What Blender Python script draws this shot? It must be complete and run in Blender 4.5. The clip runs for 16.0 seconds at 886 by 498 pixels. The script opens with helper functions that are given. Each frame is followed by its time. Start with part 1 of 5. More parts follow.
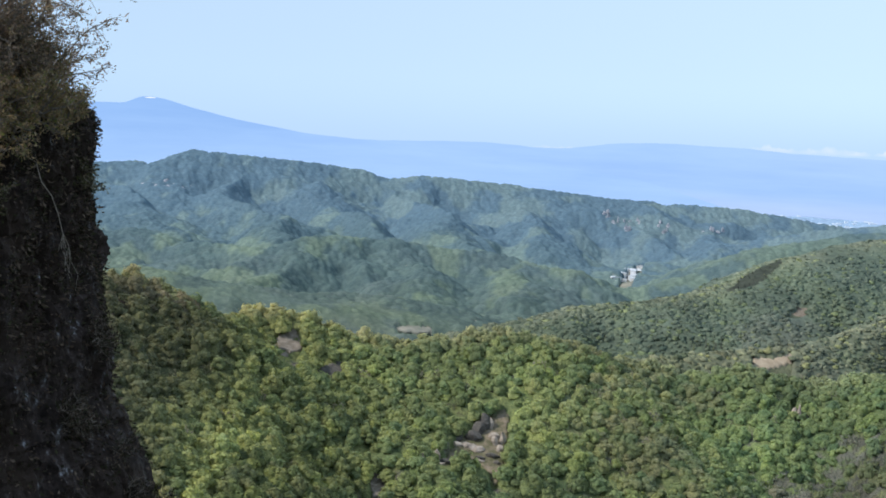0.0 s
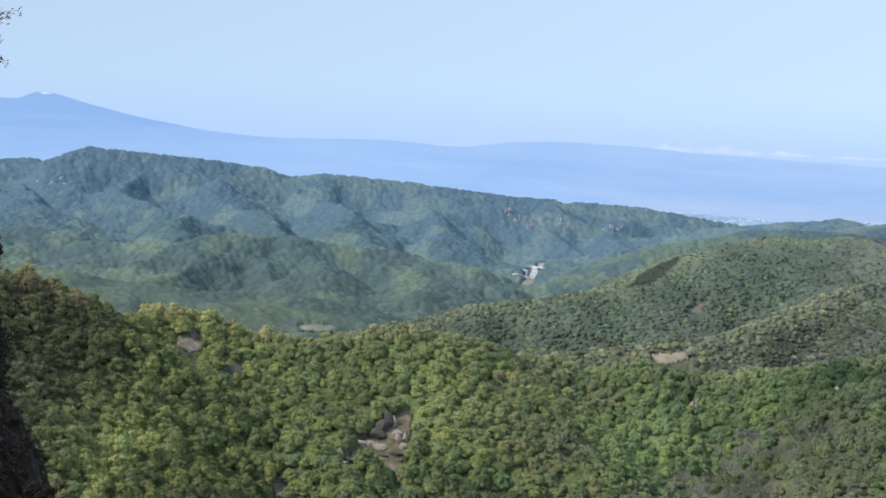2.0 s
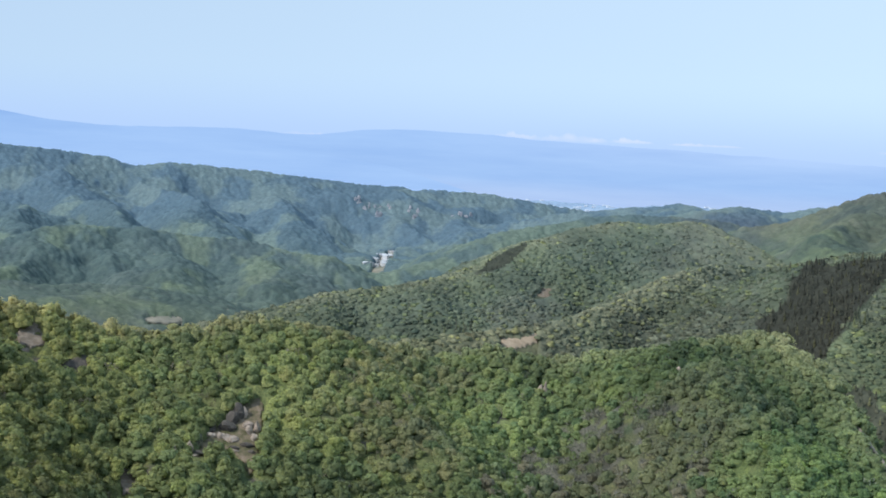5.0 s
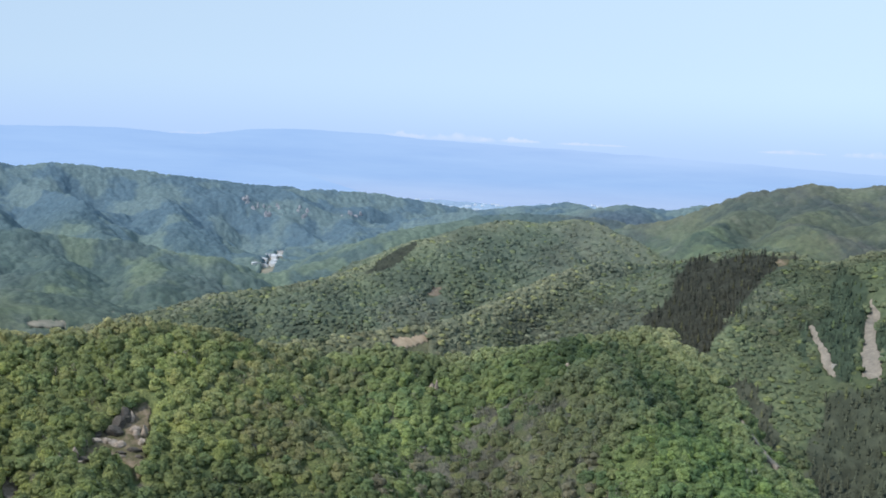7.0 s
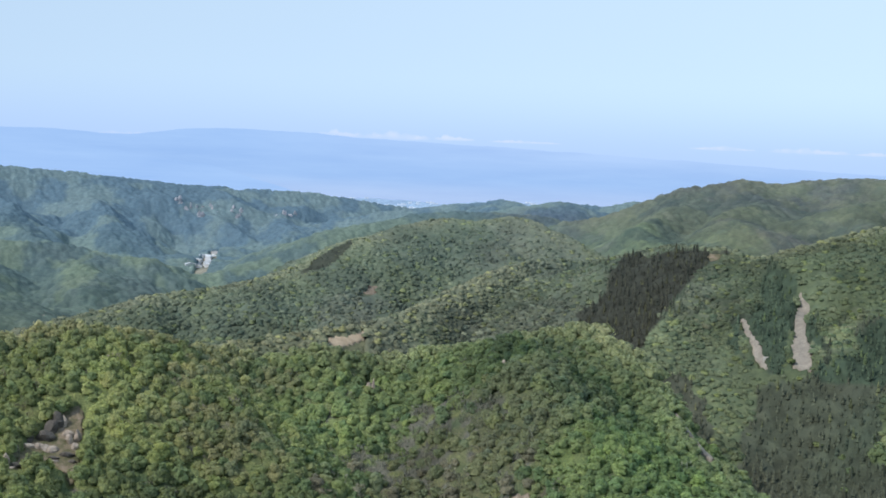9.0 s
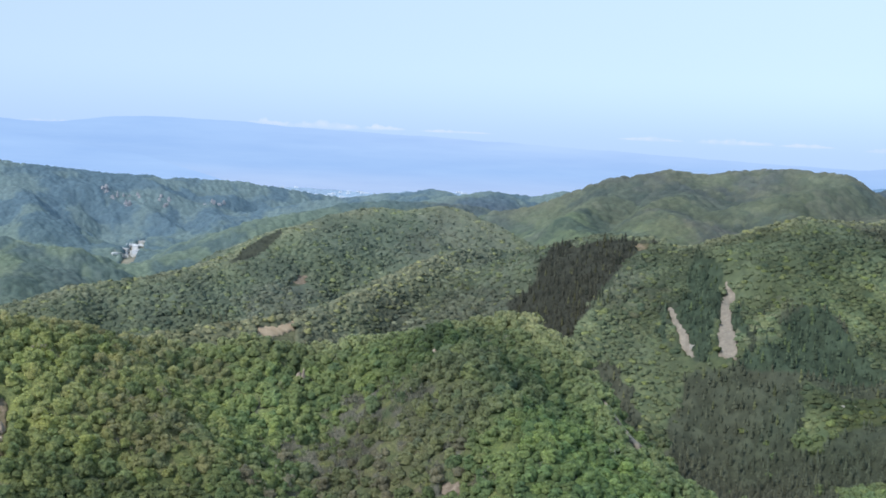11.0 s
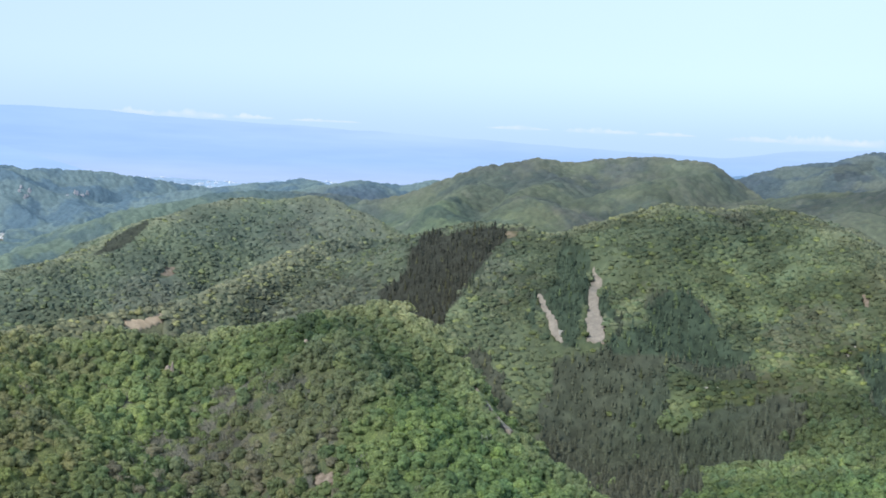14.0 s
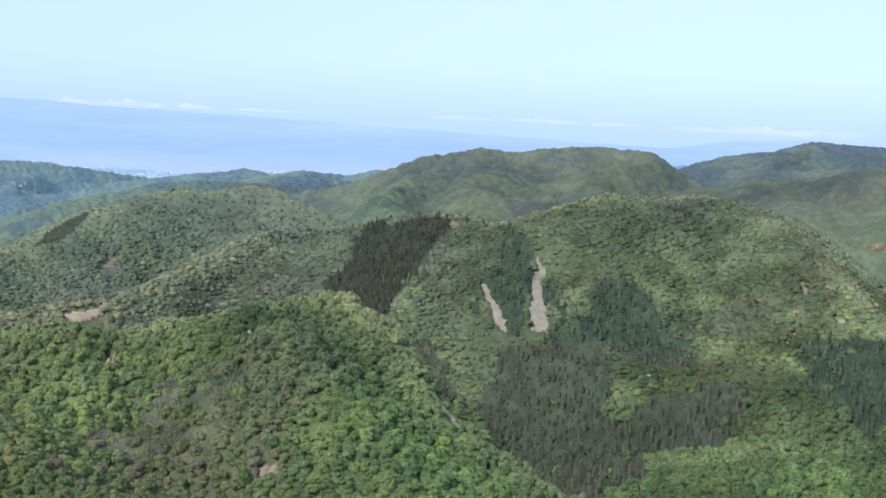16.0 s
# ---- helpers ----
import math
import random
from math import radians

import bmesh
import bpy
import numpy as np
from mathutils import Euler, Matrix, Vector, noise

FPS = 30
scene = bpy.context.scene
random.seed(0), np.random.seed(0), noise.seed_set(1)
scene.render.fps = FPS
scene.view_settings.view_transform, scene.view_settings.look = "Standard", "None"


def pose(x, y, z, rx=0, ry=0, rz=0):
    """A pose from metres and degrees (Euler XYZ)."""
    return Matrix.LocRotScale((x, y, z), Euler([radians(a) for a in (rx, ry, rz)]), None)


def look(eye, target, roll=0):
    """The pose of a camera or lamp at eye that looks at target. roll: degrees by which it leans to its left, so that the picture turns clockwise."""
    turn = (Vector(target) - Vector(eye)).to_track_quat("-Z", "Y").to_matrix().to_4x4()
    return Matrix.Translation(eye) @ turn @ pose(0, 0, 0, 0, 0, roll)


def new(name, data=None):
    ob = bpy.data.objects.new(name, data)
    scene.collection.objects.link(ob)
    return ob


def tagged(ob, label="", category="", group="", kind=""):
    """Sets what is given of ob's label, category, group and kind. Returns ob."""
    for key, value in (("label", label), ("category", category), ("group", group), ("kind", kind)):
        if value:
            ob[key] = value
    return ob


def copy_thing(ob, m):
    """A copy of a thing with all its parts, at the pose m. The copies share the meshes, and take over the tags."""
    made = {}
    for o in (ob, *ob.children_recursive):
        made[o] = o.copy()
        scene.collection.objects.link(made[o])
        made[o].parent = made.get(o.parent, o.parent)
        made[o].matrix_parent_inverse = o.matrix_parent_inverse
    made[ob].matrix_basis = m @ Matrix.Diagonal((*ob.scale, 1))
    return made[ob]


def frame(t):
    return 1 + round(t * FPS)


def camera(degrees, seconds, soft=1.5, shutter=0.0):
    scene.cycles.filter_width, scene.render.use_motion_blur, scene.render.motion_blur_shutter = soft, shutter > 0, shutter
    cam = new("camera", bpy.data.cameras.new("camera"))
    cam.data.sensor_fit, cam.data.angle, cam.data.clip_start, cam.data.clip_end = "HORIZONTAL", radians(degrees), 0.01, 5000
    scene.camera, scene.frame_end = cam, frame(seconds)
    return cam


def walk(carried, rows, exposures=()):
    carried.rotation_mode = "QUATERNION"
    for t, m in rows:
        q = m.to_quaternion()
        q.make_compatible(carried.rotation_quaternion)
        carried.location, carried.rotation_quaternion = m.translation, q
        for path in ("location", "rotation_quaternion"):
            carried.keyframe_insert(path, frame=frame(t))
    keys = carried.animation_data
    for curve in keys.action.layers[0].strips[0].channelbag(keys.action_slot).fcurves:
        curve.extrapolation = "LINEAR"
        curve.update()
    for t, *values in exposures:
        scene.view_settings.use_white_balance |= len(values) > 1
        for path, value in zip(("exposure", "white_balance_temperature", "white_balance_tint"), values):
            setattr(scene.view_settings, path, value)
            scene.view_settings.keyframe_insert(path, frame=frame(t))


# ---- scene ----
import itertools

# The camera pans on one spot at the lip of a cliff: seconds, bearing to the right, pitch, lean to the right.
EYE = 262.0
cam = camera(39.0, 16.0, soft=1.78)
ROWS = [
    (0.0, 0.000, -4.711, -2.455),
    (0.5, 1.356, -4.602, -2.442),
    (1.0, 2.302, -4.544, -2.541),
    (1.5, 3.208, -4.575, -2.664),
    (2.0, 4.470, -4.605, -2.646),
    (2.5, 5.905, -4.543, -2.578),
    (3.0, 7.242, -4.555, -2.153),
    (3.5, 8.436, -4.669, -2.047),
    (6.0, 13.624, -4.856, -2.586),
    (6.5, 15.029, -4.776, -2.451),
    (7.0, 16.419, -4.667, -2.444),
    (7.5, 17.688, -4.642, -2.429),
    (8.0, 18.411, -4.659, -2.268),
    (10.5, 21.470, -4.801, -2.156),
    (11.0, 22.597, -4.993, -2.316),
    (11.5, 23.678, -5.105, -2.515),
    (12.0, 24.673, -5.152, -2.336),
    (12.5, 25.593, -5.240, -2.337),
    (13.0, 26.432, -5.311, -2.161),
    (13.5, 27.398, -5.322, -2.148),
    (14.0, 28.544, -5.265, -2.228),
    (14.5, 29.546, -5.204, -2.442),
    (15.0, 30.104, -5.262, -2.482),
    (15.5, 30.479, -5.447, -2.421),
    (16.0, 31.130, -5.623, -2.227),
]
ARM = 0.12  # the lens swings this far in front of the hand that turns it


def stance(h, p, r):
    a = radians(h)
    return pose(ARM * math.sin(a), ARM * math.cos(a) - 0.05, EYE, 0, 0, -h) @ pose(0, 0, 0, 90 + p) @ pose(0, 0, 0, 0, 0, -r)


walk(cam, [(t, stance(h, p, r)) for t, h, p, r in ROWS], exposures=[(0.0, 0.13), (0.5, 0.09), (1.0, 0.04), (3.5, 0.0), (8.0, 0.0), (10.5, 0.03), (11.5, 0.08), (13.5, 0.16), (16.0, 0.19)])

# ---- sky and sun ----
SUN_TO = Vector((-0.70, -0.24, 0.68)).normalized()
world = bpy.data.worlds.new("sky")
scene.world = world
world.use_nodes = True
wn = world.node_tree
wn.nodes.clear()
sky = wn.nodes.new("ShaderNodeTexSky")
sky.sky_type = "NISHITA"
sky.sun_disc = False
sky.sun_elevation = math.asin(SUN_TO.z)
sky.sun_rotation = math.atan2(SUN_TO.x, SUN_TO.y)
sky.altitude = 1400
sky.air_density = 1.0
sky.dust_density = 0.4
sky.ozone_density = 3.0
# the haze over the lowlands: the sky is sampled a little higher and whitened
tc = wn.nodes.new("ShaderNodeTexCoord")
up = wn.nodes.new("ShaderNodeVectorMath")
up.operation = "ADD"
up.inputs[1].default_value = (0, 0, 0.20)
wn.links.new(tc.outputs["Generated"], up.inputs[0])
wn.links.new(up.outputs[0], sky.inputs["Vector"])
haze = wn.nodes.new("ShaderNodeMix")
haze.data_type = "RGBA"
sep = wn.nodes.new("ShaderNodeSeparateXYZ")
wn.links.new(tc.outputs["Generated"], sep.inputs[0])
east = wn.nodes.new("ShaderNodeMapRange")  # thicker towards the east
for k, v in (("From Min", -0.35), ("From Max", 0.65), ("To Min", 0.46), ("To Max", 0.66)):
    east.inputs[k].default_value = v
wn.links.new(sep.outputs["X"], east.inputs["Value"])
wn.links.new(east.outputs["Result"], haze.inputs["Factor"])
haze.inputs["B"].default_value = (6.6, 8.5, 10.2, 1)
wn.links.new(sky.outputs[0], haze.inputs["A"])
low = wn.nodes.new("ShaderNodeMapRange")  # the blue haze that lies along the horizon
low.interpolation_type = "SMOOTHSTEP"
for k, v in (("From Min", 0.058), ("From Max", -0.012), ("To Min", 0.0), ("To Max", 0.85)):
    low.inputs[k].default_value = v
wn.links.new(sep.outputs["Z"], low.inputs["Value"])
band = wn.nodes.new("ShaderNodeMix")
band.data_type = "RGBA"
band.inputs["B"].default_value = (3.5, 4.9, 7.7, 1)
wn.links.new(low.outputs["Result"], band.inputs["Factor"])
wn.links.new(haze.outputs["Result"], band.inputs["A"])
bg = wn.nodes.new("ShaderNodeBackground")
bg.inputs["Strength"].default_value = 0.13
wo = wn.nodes.new("ShaderNodeOutputWorld")
wn.links.new(band.outputs["Result"], bg.inputs["Color"])
wn.links.new(bg.outputs[0], wo.inputs["Surface"])
sun = new("sun", bpy.data.lights.new("sun", "SUN"))
sun.data.energy = 3.9
sun.data.angle = radians(0.5)
sun.data.color = (1.0, 0.95, 0.86)
sun.matrix_world = look(SUN_TO * 100, (0, 0, 0))


# ---- materials ----
def material(name, colour, rough=0.85, spec=0.2):
    m = bpy.data.materials.new(name)
    m.use_nodes = True
    b = m.node_tree.nodes["Principled BSDF"]
    b.inputs["Base Color"].default_value = (*colour, 1)
    b.inputs["Roughness"].default_value = rough
    b.inputs["Specular IOR Level"].default_value = spec
    return m, m.node_tree, b


def noise_ramp(nt, scale, stops, detail=6.0, rough=0.6, coords=None):
    """A noise of that scale through a colour ramp; returns the ramp's colour socket."""
    n = nt.nodes.new("ShaderNodeTexNoise")
    n.inputs["Scale"].default_value = scale
    n.inputs["Detail"].default_value = detail
    n.inputs["Roughness"].default_value = rough
    if coords is None:
        coords = nt.nodes.new("ShaderNodeNewGeometry").outputs["Position"]
    nt.links.new(coords, n.inputs["Vector"])
    r = nt.nodes.new("ShaderNodeValToRGB")
    r.color_ramp.elements[0].position, r.color_ramp.elements[1].position = stops[0][0], stops[-1][0]
    r.color_ramp.elements[0].color, r.color_ramp.elements[1].color = (*stops[0][1], 1), (*stops[-1][1], 1)
    for p, c in stops[1:-1]:
        r.color_ramp.elements.new(p).color = (*c, 1)
    nt.links.new(n.outputs["Fac"], r.inputs["Fac"])
    return r.outputs["Color"]


def mixed(nt, kind, fac, a, b):
    m = nt.nodes.new("ShaderNodeMix")
    m.data_type, m.blend_type = "RGBA", kind
    for socket, value in ((m.inputs["Factor"], fac), (m.inputs["A"], a), (m.inputs["B"], b)):
        if isinstance(value, (int, float)):
            socket.default_value = value
        elif isinstance(value, tuple):
            socket.default_value = (*value, 1)
        else:
            nt.links.new(value, socket)
    return m.outputs["Result"]


def relief(nt, b, scale, distance, strength=0.6, detail=6.0):
    n = nt.nodes.new("ShaderNodeTexNoise")
    n.inputs["Scale"].default_value = scale
    n.inputs["Detail"].default_value = detail
    nt.links.new(nt.nodes.new("ShaderNodeNewGeometry").outputs["Position"], n.inputs["Vector"])
    u = nt.nodes.new("ShaderNodeBump")
    u.inputs["Strength"].default_value = strength
    u.inputs["Distance"].default_value = distance
    nt.links.new(n.outputs["Fac"], u.inputs["Height"])
    nt.links.new(u.outputs["Normal"], b.inputs["Normal"])


def attribute(nt, name):
    a = nt.nodes.new("ShaderNodeAttribute")
    a.attribute_name = name
    return a.outputs["Color"]


def leafy(nt, b, colour):
    """Young leaves: a faint blue sheen in place of haze, and thin enough for the light to shine through."""
    b.inputs["Sheen Weight"].default_value = 0.05
    b.inputs["Sheen Roughness"].default_value = 0.6
    b.inputs["Sheen Tint"].default_value = (0.75, 0.88, 1.0, 1)
    thin = nt.nodes.new("ShaderNodeBsdfTranslucent")
    nt.links.new(mixed(nt, "MULTIPLY", 1.0, colour, (0.75, 0.75, 0.55)), thin.inputs["Color"])
    mix = nt.nodes.new("ShaderNodeAddShader")
    nt.links.new(b.outputs[0], mix.inputs[0])
    nt.links.new(thin.outputs[0], mix.inputs[1])
    out = next(n for n in nt.nodes if n.type == "OUTPUT_MATERIAL")
    nt.links.new(mix.outputs[0], out.inputs["Surface"])


NEAR_MOTTLE = [(0.3, (0.42, 0.45, 0.46)), (0.5, (1.0, 1.0, 1.0)), (0.7, (1.72, 1.60, 1.35))]
MOTTLE = [(0.3, (0.54, 0.57, 0.56)), (0.5, (1.0, 1.0, 1.0)), (0.7, (1.52, 1.44, 1.25))]


def foliage_material(name, scale, thin=True, rough=0.7, mottle=MOTTLE):
    """Leaves whose colour is kept tree by tree in the mesh, mottled at two scales."""
    m, nt, b = material(name, (0.08, 0.12, 0.03), 0.8, 0.06)
    c = mixed(nt, "MULTIPLY", 1.0, attribute(nt, "leaf"), noise_ramp(nt, scale, mottle, 4, 0.7))
    nt.links.new(c, b.inputs["Base Color"])
    relief(nt, b, scale, 0.9 / scale, rough, 3)
    if thin:
        leafy(nt, b, c)
    return m


LEAVES = foliage_material("leaves", 1.35, True, 1.0, NEAR_MOTTLE)
FAR_LEAVES = foliage_material("distant_leaves", 0.12, False, 0.3, [(0.3, (0.76, 0.78, 0.80)), (0.5, (1.0, 1.0, 1.0)), (0.7, (1.27, 1.24, 1.15))])
HILL_LEAVES = foliage_material("hill_leaves", 0.5, False, 0.5)
UNDERWOOD = foliage_material("underwood_leaves", 1.0, False, 1.0, NEAR_MOTTLE)

# one tree's own leaves: colour from the object's random number
TREE_LEAVES, nt, b = material("spring_leaves", (0.08, 0.12, 0.03), 0.8, 0.06)
r = nt.nodes.new("ShaderNodeValToRGB")
TREE_TONES = [(0.0, (0.072, 0.088, 0.040)), (0.25, (0.092, 0.110, 0.045)), (0.5, (0.116, 0.134, 0.052)), (0.75, (0.148, 0.162, 0.060)), (0.9, (0.126, 0.130, 0.062)), (1.0, (0.090, 0.108, 0.053))]
r.color_ramp.elements[0].color, r.color_ramp.elements[1].color = (*TREE_TONES[0][1], 1), (*TREE_TONES[-1][1], 1)
for p_, c_ in TREE_TONES[1:-1]:
    r.color_ramp.elements.new(p_).color = (*c_, 1)
nt.links.new(nt.nodes.new("ShaderNodeObjectInfo").outputs["Random"], r.inputs["Fac"])
c_ = mixed(nt, "MULTIPLY", 1.0, r.outputs["Color"], noise_ramp(nt, 1.35, NEAR_MOTTLE, 4, 0.7))
nt.links.new(c_, b.inputs["Base Color"])
relief(nt, b, 1.7, 0.5, 0.7, 3)
leafy(nt, b, c_)

BARK, nt, b = material("bark", (0.12, 0.10, 0.08), 0.9)
nt.links.new(noise_ramp(nt, 3.0, [(0.3, (0.07, 0.06, 0.05)), (0.7, (0.20, 0.175, 0.15))]), b.inputs["Base Color"])
relief(nt, b, 8.0, 0.05)

GROUND, nt, b = material("forest_floor", (0.08, 0.09, 0.04), 0.95, 0.1)
nt.links.new(mixed(nt, "MULTIPLY", 1.0, attribute(nt, "cover"), noise_ramp(nt, 0.08, [(0.25, (0.6, 0.62, 0.6)), (0.75, (1.3, 1.25, 1.15))], 9, 0.65)), b.inputs["Base Color"])
relief(nt, b, 0.25, 4.0, 0.7, 8)

CLIFF_ROCK, nt, b = material("cliff_rock", (0.1, 0.09, 0.08), 0.9)
upright = nt.nodes.new("ShaderNodeMapping")  # cracks and lichen run up and down the columns
upright.inputs["Scale"].default_value = (1.0, 1.0, 0.38)
nt.links.new(nt.nodes.new("ShaderNodeNewGeometry").outputs["Position"], upright.inputs["Vector"])
c1 = noise_ramp(nt, 4.5, [(0.30, (0.005, 0.003, 0.003)), (0.46, (0.019, 0.013, 0.011)), (0.56, (0.040, 0.028, 0.025)), (0.62, (0.085, 0.078, 0.080)), (0.67, (0.34, 0.35, 0.39))], 9, 0.72, upright.outputs["Vector"])
c2 = noise_ramp(nt, 0.7, [(0.42, (0, 0, 0)), (0.62, (1, 1, 1))], 5)
nt.links.new(mixed(nt, "MIX", c2, c1, (0.028, 0.018, 0.013)), b.inputs["Base Color"])
relief(nt, b, 5.0, 0.12, 0.8, 9)

PALE_ROCK, nt, b = material("pale_rock", (0.35, 0.3, 0.26), 0.9)
nt.links.new(noise_ramp(nt, 0.25, [(0.3, (0.16, 0.14, 0.13)), (0.5, (0.32, 0.27, 0.23)), (0.72, (0.50, 0.43, 0.37))], 8, 0.7), b.inputs["Base Color"])
relief(nt, b, 0.6, 1.2, 0.8, 8)

CUT_EARTH, nt, b = material("cut_earth", (0.34, 0.28, 0.22), 0.95)
nt.links.new(noise_ramp(nt, 0.15, [(0.3, (0.24, 0.185, 0.13)), (0.7, (0.45, 0.36, 0.27))], 8, 0.7), b.inputs["Base Color"])
relief(nt, b, 0.5, 0.6, 0.6, 8)

# darkened rock: shade of the recesses put into its colour; also the grey band
DARK_ROCK, nt, b = material("shadowed_rock", (0.10, 0.09, 0.085), 0.9)
nt.links.new(noise_ramp(nt, 0.5, [(0.3, (0.045, 0.042, 0.04)), (0.6, (0.11, 0.10, 0.09)), (0.75, (0.21, 0.19, 0.17))], 8, 0.7), b.inputs["Base Color"])
relief(nt, b, 0.9, 0.8, 0.8, 8)

EARTH, nt, b = material("bare_earth", (0.34, 0.26, 0.18), 0.95)
nt.links.new(noise_ramp(nt, 0.15, [(0.32, (0.055, 0.068, 0.030)), (0.46, (0.10, 0.092, 0.055)), (0.60, (0.20, 0.160, 0.120)), (0.78, (0.36, 0.30, 0.245))], 8, 0.7), b.inputs["Base Color"])
relief(nt, b, 0.5, 0.8, 0.6, 8)

RED_EARTH, nt, b = material("slip_earth", (0.24, 0.18, 0.14), 0.95)
nt.links.new(noise_ramp(nt, 0.3, [(0.3, (0.10, 0.086, 0.062)), (0.5, (0.175, 0.145, 0.118)), (0.75, (0.31, 0.265, 0.225))], 8, 0.7), b.inputs["Base Color"])
relief(nt, b, 0.6, 0.8, 0.7, 8)

SCREE, nt, b = material("scree_gravel", (0.4, 0.37, 0.33), 0.95)
nt.links.new(noise_ramp(nt, 0.2, [(0.28, (0.155, 0.14, 0.122)), (0.55, (0.25, 0.226, 0.198)), (0.75, (0.36, 0.325, 0.285))], 9, 0.75), b.inputs["Base Color"])
relief(nt, b, 0.9, 0.8, 0.8, 8)


# ---- noise and landform ----
def lattice(ix, iy, seed):
    h = (ix * 374761393 + iy * 668265263 + seed * 974634777) & 0xFFFFFFFF
    h = ((h ^ (h >> 13)) * 1274126177) & 0xFFFFFFFF
    return ((h ^ (h >> 16)) & 0xFFFFFF) / 0xFFFFFF


def value_noise(x, y, seed):
    ix, iy = np.floor(x).astype(np.int64), np.floor(y).astype(np.int64)
    fx, fy = x - ix, y - iy
    fx, fy = fx * fx * (3 - 2 * fx), fy * fy * (3 - 2 * fy)
    a, b_ = lattice(ix, iy, seed), lattice(ix + 1, iy, seed)
    c, d = lattice(ix, iy + 1, seed), lattice(ix + 1, iy + 1, seed)
    return (a * (1 - fx) + b_ * fx) * (1 - fy) + (c * (1 - fx) + d * fx) * fy * 1.0


def fbm(x, y, seed, octaves=4):
    """Noise between about -1 and 1."""
    total, amp, norm = 0.0, 1.0, 0.0
    for k in range(octaves):
        total = total + amp * (2 * value_noise(x * 2 ** k + 17.3 * k, y * 2 ** k - 9.1 * k, seed + k) - 1)
        norm += amp
        amp *= 0.5
    return total / norm * 1.6


def sighted(bearing, dip, distance):
    """A place fitted to the camera's view: its bearing from the lookout, the angle at which it stands above eye level,
    and a chosen distance.
    """
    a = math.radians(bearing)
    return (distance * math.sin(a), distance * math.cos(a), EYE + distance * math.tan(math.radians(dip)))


# each ridge: slope of its flanks, roundness of its crest, height of its woods, crest fitted to the camera's view as
# (bearing, dip, distance)
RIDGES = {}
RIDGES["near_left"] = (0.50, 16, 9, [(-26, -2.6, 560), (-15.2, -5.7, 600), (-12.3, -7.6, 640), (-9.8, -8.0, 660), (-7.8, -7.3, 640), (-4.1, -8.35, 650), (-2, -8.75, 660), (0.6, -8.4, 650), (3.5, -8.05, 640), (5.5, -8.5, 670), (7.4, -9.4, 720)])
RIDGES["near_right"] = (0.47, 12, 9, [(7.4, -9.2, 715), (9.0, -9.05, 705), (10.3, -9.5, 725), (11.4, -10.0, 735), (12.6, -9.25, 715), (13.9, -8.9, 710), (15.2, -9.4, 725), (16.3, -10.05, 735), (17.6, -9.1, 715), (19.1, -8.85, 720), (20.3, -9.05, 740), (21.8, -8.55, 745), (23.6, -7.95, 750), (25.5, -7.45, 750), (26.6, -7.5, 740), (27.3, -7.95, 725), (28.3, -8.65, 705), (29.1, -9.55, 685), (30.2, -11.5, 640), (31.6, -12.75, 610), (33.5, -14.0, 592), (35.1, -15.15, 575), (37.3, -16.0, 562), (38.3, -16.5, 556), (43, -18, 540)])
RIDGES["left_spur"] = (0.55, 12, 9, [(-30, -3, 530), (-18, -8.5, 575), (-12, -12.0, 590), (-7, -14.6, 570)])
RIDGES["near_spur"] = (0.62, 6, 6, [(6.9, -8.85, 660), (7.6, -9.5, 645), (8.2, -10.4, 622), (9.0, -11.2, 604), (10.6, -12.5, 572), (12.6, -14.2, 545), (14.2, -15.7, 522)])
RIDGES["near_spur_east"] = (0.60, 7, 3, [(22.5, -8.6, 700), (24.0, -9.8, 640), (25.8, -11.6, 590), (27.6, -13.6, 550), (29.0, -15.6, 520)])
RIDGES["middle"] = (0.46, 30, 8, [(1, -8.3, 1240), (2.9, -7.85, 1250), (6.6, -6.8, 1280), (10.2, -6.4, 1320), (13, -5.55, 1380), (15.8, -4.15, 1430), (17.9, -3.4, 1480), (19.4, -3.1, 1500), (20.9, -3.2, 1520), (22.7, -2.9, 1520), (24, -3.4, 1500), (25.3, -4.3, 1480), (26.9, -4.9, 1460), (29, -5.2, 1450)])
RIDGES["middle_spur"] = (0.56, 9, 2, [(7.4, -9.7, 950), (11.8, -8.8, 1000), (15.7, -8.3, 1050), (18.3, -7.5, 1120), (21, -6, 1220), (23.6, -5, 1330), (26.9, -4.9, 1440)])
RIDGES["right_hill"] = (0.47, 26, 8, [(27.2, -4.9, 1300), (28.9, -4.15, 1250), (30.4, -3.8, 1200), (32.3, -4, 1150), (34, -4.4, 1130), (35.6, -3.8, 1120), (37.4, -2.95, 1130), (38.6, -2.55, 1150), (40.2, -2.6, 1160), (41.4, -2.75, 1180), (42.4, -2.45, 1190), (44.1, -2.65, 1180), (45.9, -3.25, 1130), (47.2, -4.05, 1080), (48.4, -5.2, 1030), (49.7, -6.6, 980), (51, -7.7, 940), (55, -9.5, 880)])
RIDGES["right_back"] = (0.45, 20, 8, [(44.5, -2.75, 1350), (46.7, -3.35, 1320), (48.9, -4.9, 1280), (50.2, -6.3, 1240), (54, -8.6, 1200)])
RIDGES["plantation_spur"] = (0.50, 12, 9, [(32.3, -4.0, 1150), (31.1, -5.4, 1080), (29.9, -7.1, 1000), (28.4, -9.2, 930)])
